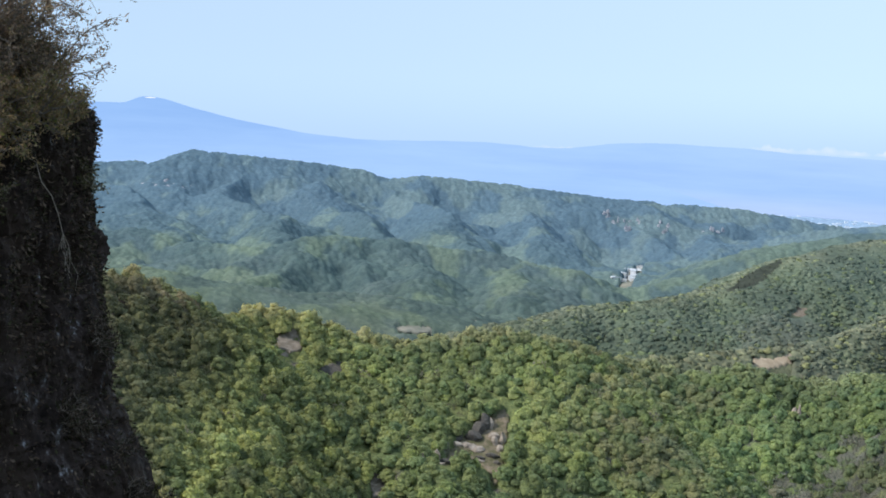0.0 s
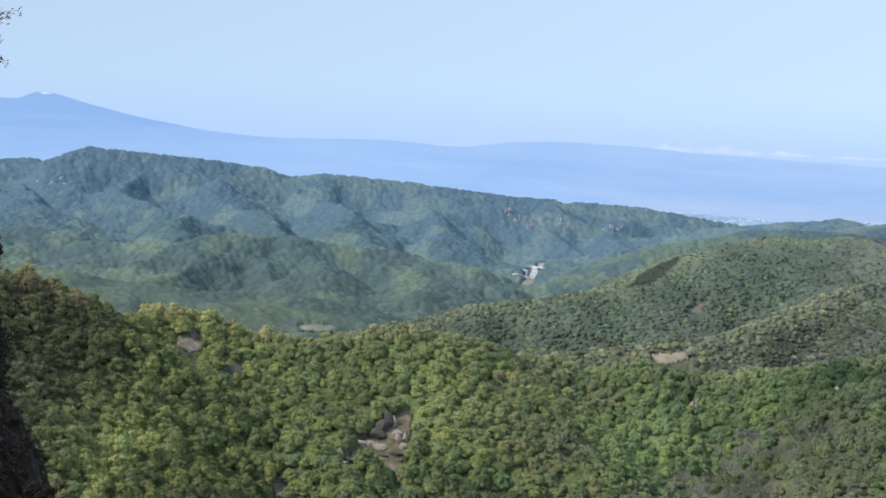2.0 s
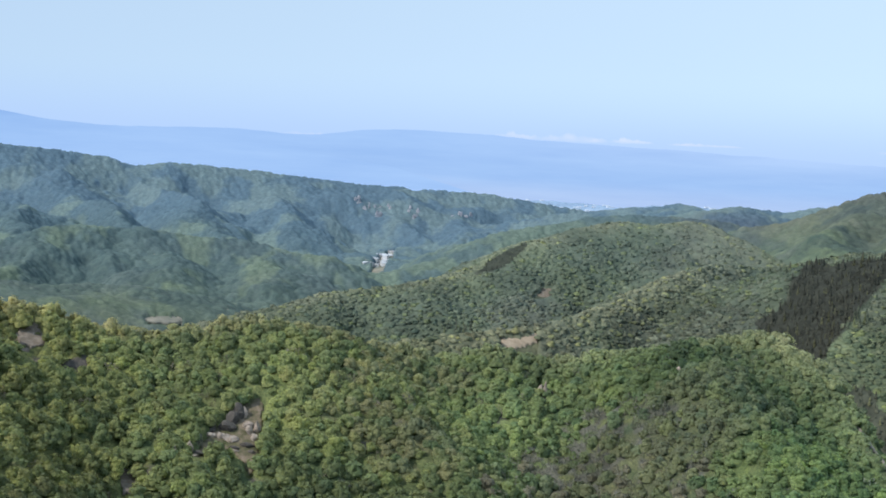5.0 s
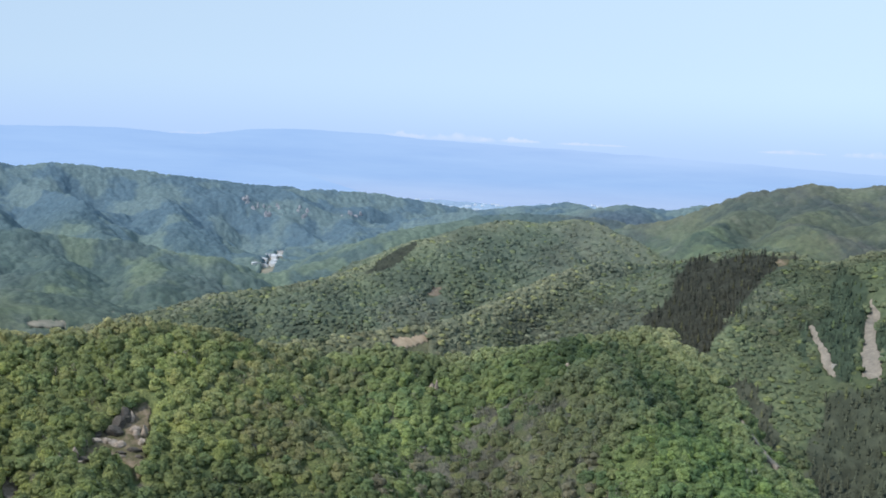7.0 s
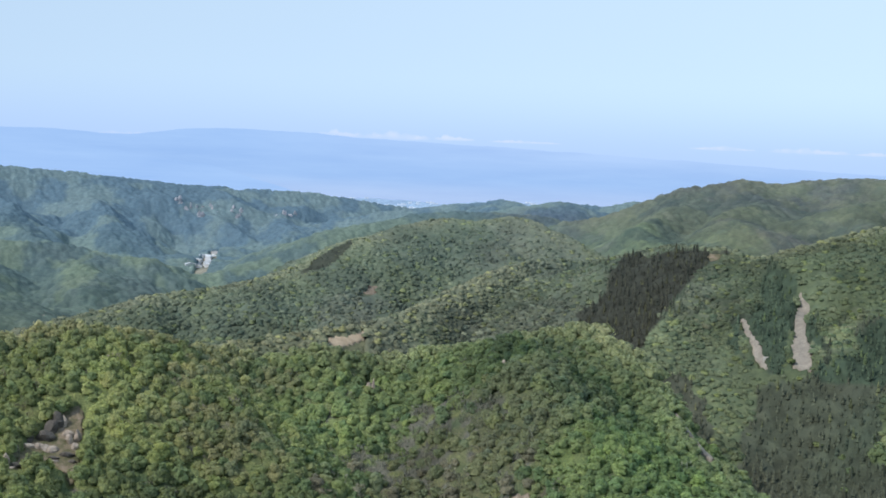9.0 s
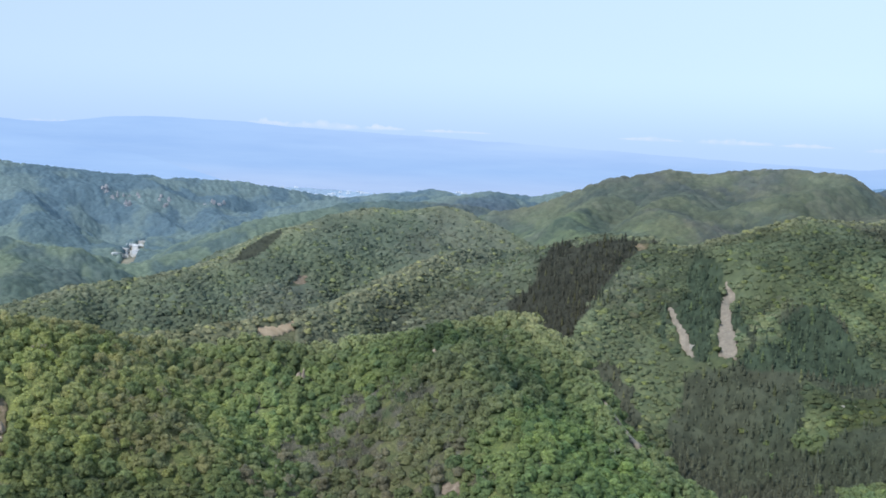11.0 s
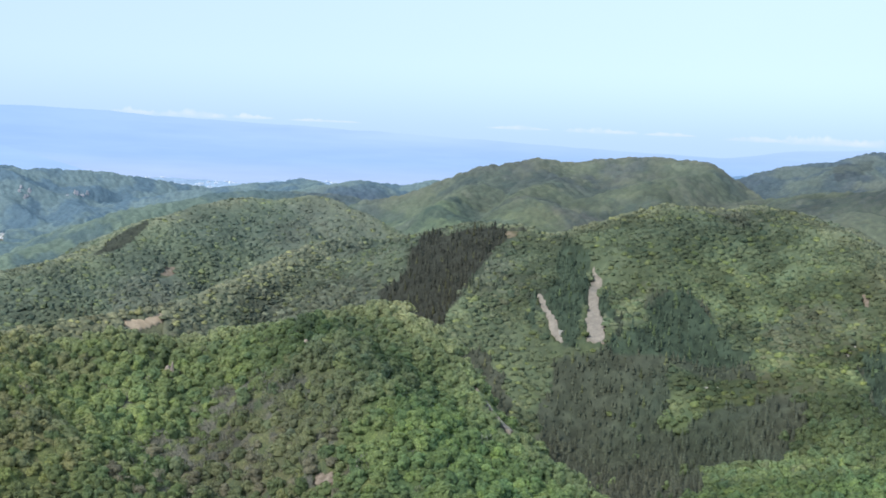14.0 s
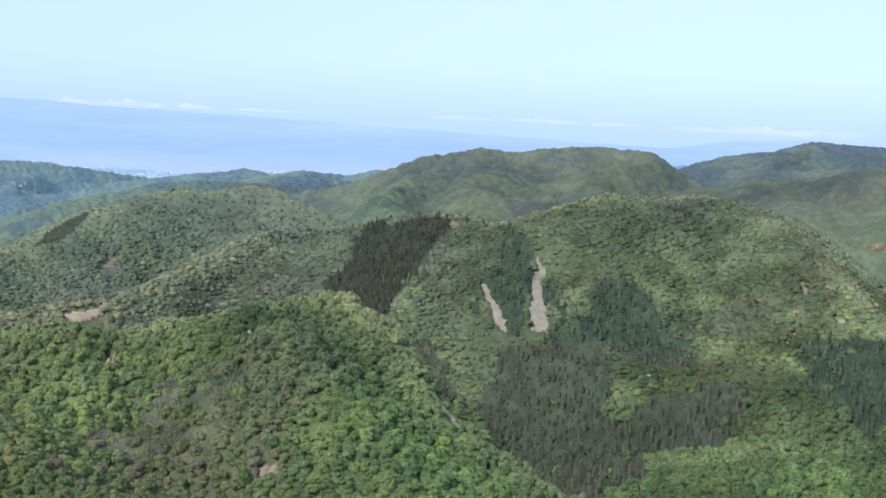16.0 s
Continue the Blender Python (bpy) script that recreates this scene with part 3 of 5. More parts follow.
    c = c * (1 - 0.7 * low) + np.array([(0.070, 0.064, 0.036)]) * (0.7 + 0.6 * rnd[:, None]) * 0.7 * low
    c = np.where(conifer[:, None], c, c * (1 + sunny * (1 - low) * np.array([(0.36, 0.24, 0.10)])))
    fresh = (np.clip((x - 215) / 50, 0, 1) * np.clip((720 - r) / 60, 0, 1))[:, None]  # the eastern side of the near ridge, a little darker and greener
    c = np.where(conifer[:, None], c, c * (1 + fresh * np.array([(-0.14, -0.04, -0.10)])))
    # the shade of the hollow goes into the leaf colour here
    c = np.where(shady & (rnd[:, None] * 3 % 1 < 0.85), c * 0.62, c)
    table = (np.clip((x - 850) / 100, 0, 1) * np.clip((r - 1600) / 150, 0, 1) * np.clip((2800 - r) / 100, 0, 1))[:, None]  # darker and less green on the flat-topped hill
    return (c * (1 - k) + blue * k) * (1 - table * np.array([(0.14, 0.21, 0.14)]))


# ---- ground ----
FAR_EDGE = 4780.0
bearings = np.radians(np.concatenate([np.arange(-180, -24, 3.0), np.arange(-24, 60, 0.35), np.arange(60, 180, 3.0)]))
ranges = np.concatenate([[0.01, 0.2, 0.45, 0.7, 0.85, 1.2, 2, 4, 8, 16, 30, 60, 110, 180, 260, 340], np.exp(np.linspace(math.log(400), math.log(FAR_EDGE), 240))])
gx, gy = rows_of(ranges, bearings)
gz = ground_height(gx, gy)
nr, na = gx.shape
ids = np.arange(nr * na).reshape(nr, na)
quads = np.stack([ids[:-1, :], np.roll(ids, -1, 1)[:-1, :], np.roll(ids, -1, 1)[1:, :], ids[1:, :]], -1).reshape(-1, 4)[:, ::-1]
me = mesh_of("ground", np.stack([gx, gy, gz], -1).reshape(-1, 3), quads, GROUND, True)
fx, fy = gx.ravel(), gy.ravel()
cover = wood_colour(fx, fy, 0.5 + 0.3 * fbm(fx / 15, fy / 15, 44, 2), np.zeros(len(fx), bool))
fr = np.hypot(fx, fy)
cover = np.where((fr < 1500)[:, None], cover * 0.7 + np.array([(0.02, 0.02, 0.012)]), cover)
# distance haze over the plain is put into its ground colour
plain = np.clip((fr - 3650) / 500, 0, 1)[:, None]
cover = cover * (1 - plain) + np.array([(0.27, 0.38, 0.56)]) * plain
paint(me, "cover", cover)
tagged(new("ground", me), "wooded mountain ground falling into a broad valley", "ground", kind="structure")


# ---- far ranges: a plain glowing backdrop beyond the last hills, haze put into its colours ----
def glow(name, low, high, z0, z1, east=None, plain=None, span=(700, 2300)):
    m = bpy.data.materials.new(name)
    m.use_nodes = True
    nt = m.node_tree
    nt.nodes.clear()
    sep = nt.nodes.new("ShaderNodeSeparateXYZ")
    nt.links.new(nt.nodes.new("ShaderNodeNewGeometry").outputs["Position"], sep.inputs[0])

    def along(axis, a, b_):
        mr = nt.nodes.new("ShaderNodeMapRange")
        mr.interpolation_type = "SMOOTHSTEP"
        mr.inputs["From Min"].default_value, mr.inputs["From Max"].default_value = a, b_
        nt.links.new(sep.outputs[axis], mr.inputs["Value"])
        return mr.outputs["Result"]

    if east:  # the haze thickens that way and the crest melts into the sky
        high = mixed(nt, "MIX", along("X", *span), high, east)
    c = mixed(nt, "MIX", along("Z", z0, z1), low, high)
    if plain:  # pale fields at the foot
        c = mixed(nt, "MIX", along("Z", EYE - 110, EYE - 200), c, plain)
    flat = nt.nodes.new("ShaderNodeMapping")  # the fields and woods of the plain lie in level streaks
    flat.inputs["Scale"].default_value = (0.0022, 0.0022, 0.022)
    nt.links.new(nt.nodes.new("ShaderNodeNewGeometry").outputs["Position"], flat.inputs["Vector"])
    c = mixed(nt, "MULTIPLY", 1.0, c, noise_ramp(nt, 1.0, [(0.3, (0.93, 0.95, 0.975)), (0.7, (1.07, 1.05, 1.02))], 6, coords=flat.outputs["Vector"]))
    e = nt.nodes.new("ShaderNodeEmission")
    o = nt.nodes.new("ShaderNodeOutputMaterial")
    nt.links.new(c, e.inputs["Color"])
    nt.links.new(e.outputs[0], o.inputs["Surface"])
    return m


def far_range(name, crest, distance, mat, label, rough=0.03, seed=0):
    """A range so far off that only its outline is left; crest as (bearing, dip)."""
    a = np.arange(crest[0][0], crest[-1][0] + 0.01, 0.08)
    dip = np.interp(a, [c[0] for c in crest], [c[1] for c in crest])
    k = np.ones(9) / 9
    dip = np.convolve(np.pad(dip, 4, "edge"), k, "valid") + rough * fbm(a / 1.1, a * 0 + seed, 60 + seed, 4)
    top = EYE + distance * np.tan(np.radians(dip))
    x, y = distance * np.sin(np.radians(a)), distance * np.cos(np.radians(a))
    n = len(a)
    steps = 6
    v = np.concatenate([np.stack([x * (1 - 0.002 * (1 - s)), y * (1 - 0.002 * (1 - s)), 0 + top * s], 1) for s in np.linspace(0, 1, steps)])
    f = np.array([(s * n + i, s * n + i + 1, (s + 1) * n + i + 1, (s + 1) * n + i) for s in range(steps - 1) for i in range(n - 1)])
    return tagged(new(name, mesh_of(name, v, f, mat, True)), label, "mountain range", kind="structure")


RANGE_A = glow("volcano_haze_glow", (0.37, 0.575, 0.95), (0.29, 0.49, 0.88), EYE - 190, EYE + 140, (0.37, 0.575, 0.95), None, (-800, -100))
RANGE_B = glow("range_haze_glow", (0.36, 0.56, 0.93), (0.37, 0.575, 0.95), EYE - 130, EYE + 40, (0.46, 0.645, 0.99), (0.44, 0.60, 0.92))
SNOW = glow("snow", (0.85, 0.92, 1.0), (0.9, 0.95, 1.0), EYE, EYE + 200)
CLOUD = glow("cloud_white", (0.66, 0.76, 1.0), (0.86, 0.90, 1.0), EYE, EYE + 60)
far_range("backdrop_range", [(-40, 0.2), (-10, 0.1), (-2.6, 0.16), (1.75, 0.25), (4, 0.1), (5.4, 0.14), (7.6, 0.44), (10.1, 0.55), (12.9, 0.46), (16, 0.28), (19, 0.2), (24, 0.02), (30, -0.2), (37, -0.5), (41, -0.6), (44, -0.2), (47.4, 0.0), (50, -0.3), (58, -0.4), (75, -0.2)], 4830, RANGE_B, "glowing backdrop of a mountain range far beyond the plain, pale blue with haze", 0.03, 3)
far_range("backdrop_volcano", [(-40, 0.7), (-24, 1.2), (-18, 1.25), (-15.4, 1.3), (-14.4, 1.3), (-13.9, 1.58), (-13.5, 1.66), (-12.5, 1.5), (-11.5, 1.2), (-9.5, 0.78), (-6.5, 0.32), (-3, 0.05), (3, -0.4), (9, -1.2), (16, -3.2)], 4815, RANGE_A, "glowing backdrop of a far volcano with a long gentle flank, blue with haze", 0.015, 8)

HILL_HAZE = glow("far_hill_haze_glow", (0.24, 0.42, 0.68), (0.20, 0.36, 0.62), EYE - 190, EYE - 100)
far_range("backdrop_hills", [(40.2, -2.4), (41.0, -1.5), (42.0, -1.36), (42.9, -1.5), (43.6, -1.38), (44.6, -1.9)], 4700, HILL_HAZE, "glowing backdrop of low hills beyond the flat-topped hill, blue with haze", 0.05, 14)


def soften(m):
    """Thin, torn edges for a cloud, by the thickness kept in its mesh."""
    nt = m.node_tree
    e, o = (next(n for n in nt.nodes if n.type == k) for k in ("EMISSION", "OUTPUT_MATERIAL"))
    clear = nt.nodes.new("ShaderNodeBsdfTransparent")
    mix = nt.nodes.new("ShaderNodeMixShader")
    fac = mixed(nt, "MULTIPLY", 1.0, attribute(nt, "thick"), noise_ramp(nt, 0.012, [(0.3, (0.10, 0.10, 0.10)), (0.68, (0.62, 0.62, 0.62))], 5))
    nt.links.new(fac, mix.inputs[0])
    nt.links.new(clear.outputs[0], mix.inputs[1])
    nt.links.new(e.outputs[0], mix.inputs[2])
    nt.links.new(mix.outputs[0], o.inputs["Surface"])


soften(CLOUD)


def far_patch(name, b0, b1, dip, height, distance, mat, label, category, seed):
    """A low bank with a billowed top and a drawn-out foot, as a cloud or a snowfield shows on the horizon."""
    n, rows = 60, 9
    a = np.linspace(b0, b1, n)
    u = np.linspace(-1, 1, n)
    body = np.clip(1 - u ** 2, 0, 1) ** 0.6 * (0.55 + 0.6 * np.abs(fbm(a / 0.35, a * 0 + seed, 80 + seed, 3)))
    top, low = dip + height * body, dip - 0.35 * height * body
    x_, y_ = distance * np.sin(np.radians(a)), distance * np.cos(np.radians(a))
    vs, th = [], []
    for q in np.linspace(0, 1, rows):
        vs.append(np.stack([x_, y_, EYE + distance * np.tan(np.radians(low + (top - low) * q))], 1))
        th.append(np.clip((1 - u ** 2) * 1.6, 0, 1) * min(1.0, 3.2 * q) * min(1.0, 3.0 * (1 - q)))
    f = np.array([(r_ * n + i, r_ * n + i + 1, (r_ + 1) * n + i + 1, (r_ + 1) * n + i) for r_ in range(rows - 1) for i in range(n - 1)])
    me = mesh_of(name, np.concatenate(vs), f, mat)
    paint(me, "thick", np.repeat(np.concatenate(th)[:, None], 3, 1))
    return tagged(new(name, me), label, category, kind="structure")


far_patch("backdrop_snow", -13.6, -13.1, 1.57, 0.04, 4813, SNOW, "patch of snow on the volcano's summit", "snow", 1)
for k, (b0, b1, dip, height) in enumerate([(3.6, 6.4, 0.12, 0.10), (13.6, 15.4, 0.42, 0.16), (15.6, 18.4, 0.40, 0.20), (19.0, 20.4, 0.42, 0.12), (21.5, 24.5, 0.40, 0.07), (30.5, 33.0, 0.40, 0.10), (34.0, 37.0, 0.38, 0.13), (37.6, 39.5, 0.36, 0.10), (41.2, 43.6, 0.26, 0.16), (43.4, 46.4, 0.24, 0.24), (46.2, 49.4, 0.22, 0.22)]):
    far_patch("backdrop_cloud", b0 - 0.3, b1 + 0.3, dip - 0.06, height * 1.9, 4900, CLOUD, "thin white cloud bank low on the horizon", "cloud", k + 2)


# ---- woods ----
def ico(sub):
    b_ = bmesh.new()
    bmesh.ops.create_icosphere(b_, subdivisions=sub, radius=1.0)
    v = np.array([p.co[:] for p in b_.verts])
    f = np.array([[p.index for p in q.verts] for q in b_.faces])
    b_.free()
    return v, f


ICO = {s: ico(s) for s in (1, 2)}


def dome():
    """The upper part of a ball."""
    v, f = ICO[1]
    return v, f[v[f].mean(1)[:, 2] > -0.3]


def clumped(seed, clumps, leaves, squat=0.85, spray=(0.18, 0.34), core=0.70):
    """A crown about one unit in radius: rounded leafy clumps heaped into an uneven dome, each shingled with loose sprays."""
    rng = np.random.default_rng(seed)
    v, f = dome()
    flat = np.array([1, 1, squat])
    vs, fs, n = [v * (1 + rng.normal(size=(len(v), 1)) * 0.1) * core * flat], [f], len(v)
    for k in range(clumps):
        a = k * 2.4 + rng.uniform(-0.6, 0.6)
        q = (k + 0.3) / clumps
        rr, zz = 0.62 * math.sqrt(q) * rng.uniform(0.7, 1.15), (0.62 - 0.75 * q) + rng.uniform(-0.14, 0.22)
        s = rng.uniform(0.36, 0.56) * (1.0 if clumps > 4 else 1.2)
        mid = np.array([rr * math.cos(a), rr * math.sin(a), zz])
        vs.append((mid + v * s * (0.84 + rng.normal(size=(len(v), 1)) * 0.16)) * flat)
        fs.append(f + n)
        n += len(v)
        for _ in range(leaves):
            d = rng.normal(size=3)
            d[2] = abs(d[2]) if rng.uniform() < 0.85 else d[2]
            d /= np.linalg.norm(d)
            c = mid + d * s * rng.uniform(0.84, 1.14)
            t1 = np.cross(d, rng.normal(size=3))
            t1 /= np.linalg.norm(t1)
            t2 = np.cross(d, t1) + d * rng.uniform(-0.6, 0.3)
            w = rng.uniform(*spray) * 0.85
            vs.append(np.array([c - t1 * w, c + t2 * w * rng.uniform(0.8, 1.5), c + t1 * w]) * flat)
            fs.append(np.array([(n, n + 1, n + 2)]))
            n += 3
    return np.concatenate(vs), np.concatenate(fs)


def conifer_crown(seed, tiers, sides):
    """A narrow cedar of drooping, ragged tiers, one unit in radius and about four high; its foot is at z = 0."""
    rng = np.random.default_rng(seed)
    vs, fs, n = [], [], 0
    for k in range(tiers):
        z0, z1 = 0.6 + 3.2 * k / tiers, 0.6 + 3.2 * (k + 1.45) / tiers
        r = 1.0 * (1 - 0.8 * k / tiers)
        a = np.arange(sides) * 2 * math.pi / sides + rng.uniform(0, 6)
        rr = r * rng.uniform(0.7, 1.15, sides)
        vs.append(np.stack([rr * np.cos(a), rr * np.sin(a), z0 + rng.uniform(-0.15, 0.15, sides)], 1))
        vs.append(np.array([(rng.uniform(-0.06, 0.06), rng.uniform(-0.06, 0.06), z1)]))
        fs.append(np.array([(n + i, n + (i + 1) % sides, n + sides) for i in range(sides)]))
        n += sides + 1
    return np.concatenate(vs), np.concatenate(fs)


def bare_crown(seed):
    """A crown of bare branches with a little young leaf, one unit in radius."""
    rng = np.random.default_rng(seed)
    vs, fs = [], []
    for k in range(52):
        d = rng.normal(size=3) * np.array([1, 1, 0.7])
        d /= np.linalg.norm(d)
        tip = d * rng.uniform(0.6, 1.0) + np.array([0, 0, 0.15])
        foot = np.array([0, 0, -0.7]) + d * np.array([0.25, 0.25, 0.1]) if k < 26 else tip * 0.75
        w = np.cross(tip - foot, rng.normal(size=3))
        w *= (0.05 if k < 26 else 0.13) / np.linalg.norm(w)
        n = 3 * k
        vs.append(np.array([foot - w, foot + w, tip]))
        fs.append((n, n + 1, n + 2))
    return np.concatenate(vs), np.array(fs)


def planted(seed, r0, r1, b0, b1, cell):
    """Places of trees over a sector of the plan, on a loose grid, without those on slopes turned away from the lookout."""
    rng = np.random.default_rng(seed)
    x0, x1 = min(r0 * math.sin(b0), r1 * math.sin(b0)), r1 * math.sin(b1)
    xs, ys = np.meshgrid(np.arange(x0, x1, cell), np.arange(r0 * min(math.cos(b0), math.cos(b1)), r1, cell * 0.92))
    xs = xs + (np.arange(xs.shape[0]) % 2)[:, None] * cell * 0.5
    x, y = (xs + rng.uniform(-0.38, 0.38, xs.shape) * cell).ravel(), (ys + rng.uniform(-0.38, 0.38, ys.shape) * cell).ravel()
    r, b_ = np.hypot(x, y), np.arctan2(x, y)
    keep = (r > r0) & (r < r1) & (b_ > b0) & (b_ < b1)
    x, y = x[keep], y[keep]
    z = ground_height(x, y)
    e = 6.0
    gx_, gy_ = (ground_height(x + e, y) - z) / e, (ground_height(x, y + e) - z) / e
    r = np.hypot(x, y)
    facing = (gx_ * x + gy_ * y + (EYE - z)) / r  # above zero where the slope is turned to the lookout
    k = 1 + (5.0 + 6.0 * (r > 700)) / r
    keep = (facing > -0.06) & ~any_inside(x, y, BARE.values()) & ~any_inside(x * k, y * k, BARE.values())
    for d, name in ((6.0, "track"), (11.0, "track"), (6.0, "slip"), (5.0, "slip_side"), (12.0, "slip"), (18.0, "slip"), (25.0, "slip"), (32.0, "slip"), (9.0, "outcrop"), (9.0, "fields"), (8.0, "clearing"), (16.0, "clearing"), (24.0, "clearing"), (32.0, "clearing"), (6.0, "sand"), (8.0, "white_crag"), (12.0, "slip_middle"), (20.0, "slip_middle")):
        keep &= ~any_inside(x * (1 + d / r), y * (1 + d / r), [BARE[name]])
    keep &= z < EYE - 15
    return x[keep], y[keep], z[keep]


def forest(name, x, y, z, size, crowns, cones, mat, label, seed, smooth=True):
    """One mesh of all those trees."""
    rng = np.random.default_rng(seed)
    rnd = rng.uniform(size=len(x))
    con = in_plantation(x, y) & ((rng.uniform(size=len(x)) > 0.015) | inside(x, y, PLANTATIONS["cedar_shoulder"]))
    mix = (fbm(x / 130, y / 130, 55, 3) > 0.75) & (rng.uniform(size=len(x)) < 0.5) & (np.hypot(x, y) < 1300) & (np.hypot(x, y) > 880)
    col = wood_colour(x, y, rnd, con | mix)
    if mat is HILL_LEAVES:  # single trees further on or further behind in leaf
        lot = rng.uniform(size=len(x))[:, None]
        col = col * np.where(lot < 0.10, np.array([(1.42, 1.38, 1.05)]), np.where(lot < 0.26, np.array([(0.78, 0.84, 0.88)]), np.array([(1.06, 1.05, 1.06)])))
    con = con | mix
    turn = rng.uniform(0, 2 * math.pi, len(x))
    grow = size * (0.65 + 0.75 * rng.uniform(size=len(x)) ** 1.7)
    which = rng.integers(0, 1000, len(x))
    vs, fs, cs, n = [], [], [], 0
    bare = leafless(x, y, rnd) & ~con
    for shapes, sel, is_con in ((crowns, ~con & ~bare, False), (TWIGGY, bare, False), (cones, con, True)):
        for k, (v, f) in enumerate(shapes):
            i = np.where(sel & (which % len(shapes) == k))[0]
            if not len(i):
                continue
            s = np.minimum(grow[i] * 0.5, 2.5) if is_con else grow[i]
            c, sn = np.cos(turn[i]), np.sin(turn[i])
            tall = rng.uniform(0.85, 1.25, len(i)) * (np.where(np.hypot(x[i], y[i]) > 1250, 0.6, 1.0) if is_con else 1.0)
            px_ = (v[None, :, 0] * c[:, None] - v[None, :, 1] * sn[:, None]) * s[:, None] + x[i][:, None]
            py_ = (v[None, :, 0] * sn[:, None] + v[None, :, 1] * c[:, None]) * s[:, None] + y[i][:, None]
            lift = 0.0 if is_con else min(0.6 * size + 0.8, 3.2)
            pz_ = v[None, :, 2] * (s * tall)[:, None] + (z[i] + lift * tall)[:, None]
            vs.append(np.stack([px_, py_, pz_], -1).reshape(-1, 3))
            fs.append((f[None] + (np.arange(len(i)) * len(v))[:, None, None] + n).reshape(-1, 3))
            cs.append(np.repeat(col[i], len(v), 0))
            n += len(i) * len(v)
    me = mesh_of(name, np.concatenate(vs), np.concatenate(fs), mat, smooth)
    paint(me, "leaf", np.concatenate(cs))
    return tagged(new(name, me), label, "forest", kind="stuff")


RAD = math.radians
CONES = [conifer_crown(s, 5, 7) for s in (1, 2, 3, 4)]
CONES_FAR = [conifer_crown(s, 3, 5) for s in (5, 6, 7)]
TWIGGY = [bare_crown(60 + s) for s in range(6)]
FULL = [clumped(s, 6, 16, 0.8, (0.14, 0.30)) for s in range(14)]
PART = [clumped(20 + s, 4, 13, 0.75, (0.18, 0.36)) for s in range(10)]
LESS = [clumped(40 + s, 1, 9, 0.46, (0.22, 0.50), 0.84) for s in range(12)]

x, y, z = planted(1, 415, 640, RAD(-19), RAD(53), 5.7)
# the trees of the slope round the outcrop stand singly, the rest of the wood is one
own = (x > -75) & (x < 75) & (y < 560)
own &= np.cumsum(own) <= 290
OWN_TREES = np.stack([x[own], y[own], z[own]], 1)
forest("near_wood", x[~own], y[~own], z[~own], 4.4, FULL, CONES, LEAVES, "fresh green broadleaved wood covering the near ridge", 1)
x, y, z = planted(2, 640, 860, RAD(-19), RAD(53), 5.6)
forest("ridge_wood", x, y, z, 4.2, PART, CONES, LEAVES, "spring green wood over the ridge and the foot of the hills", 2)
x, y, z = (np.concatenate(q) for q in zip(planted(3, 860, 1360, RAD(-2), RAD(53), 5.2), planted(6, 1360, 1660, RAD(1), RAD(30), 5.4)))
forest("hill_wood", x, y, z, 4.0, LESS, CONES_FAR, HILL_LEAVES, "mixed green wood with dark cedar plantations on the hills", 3)


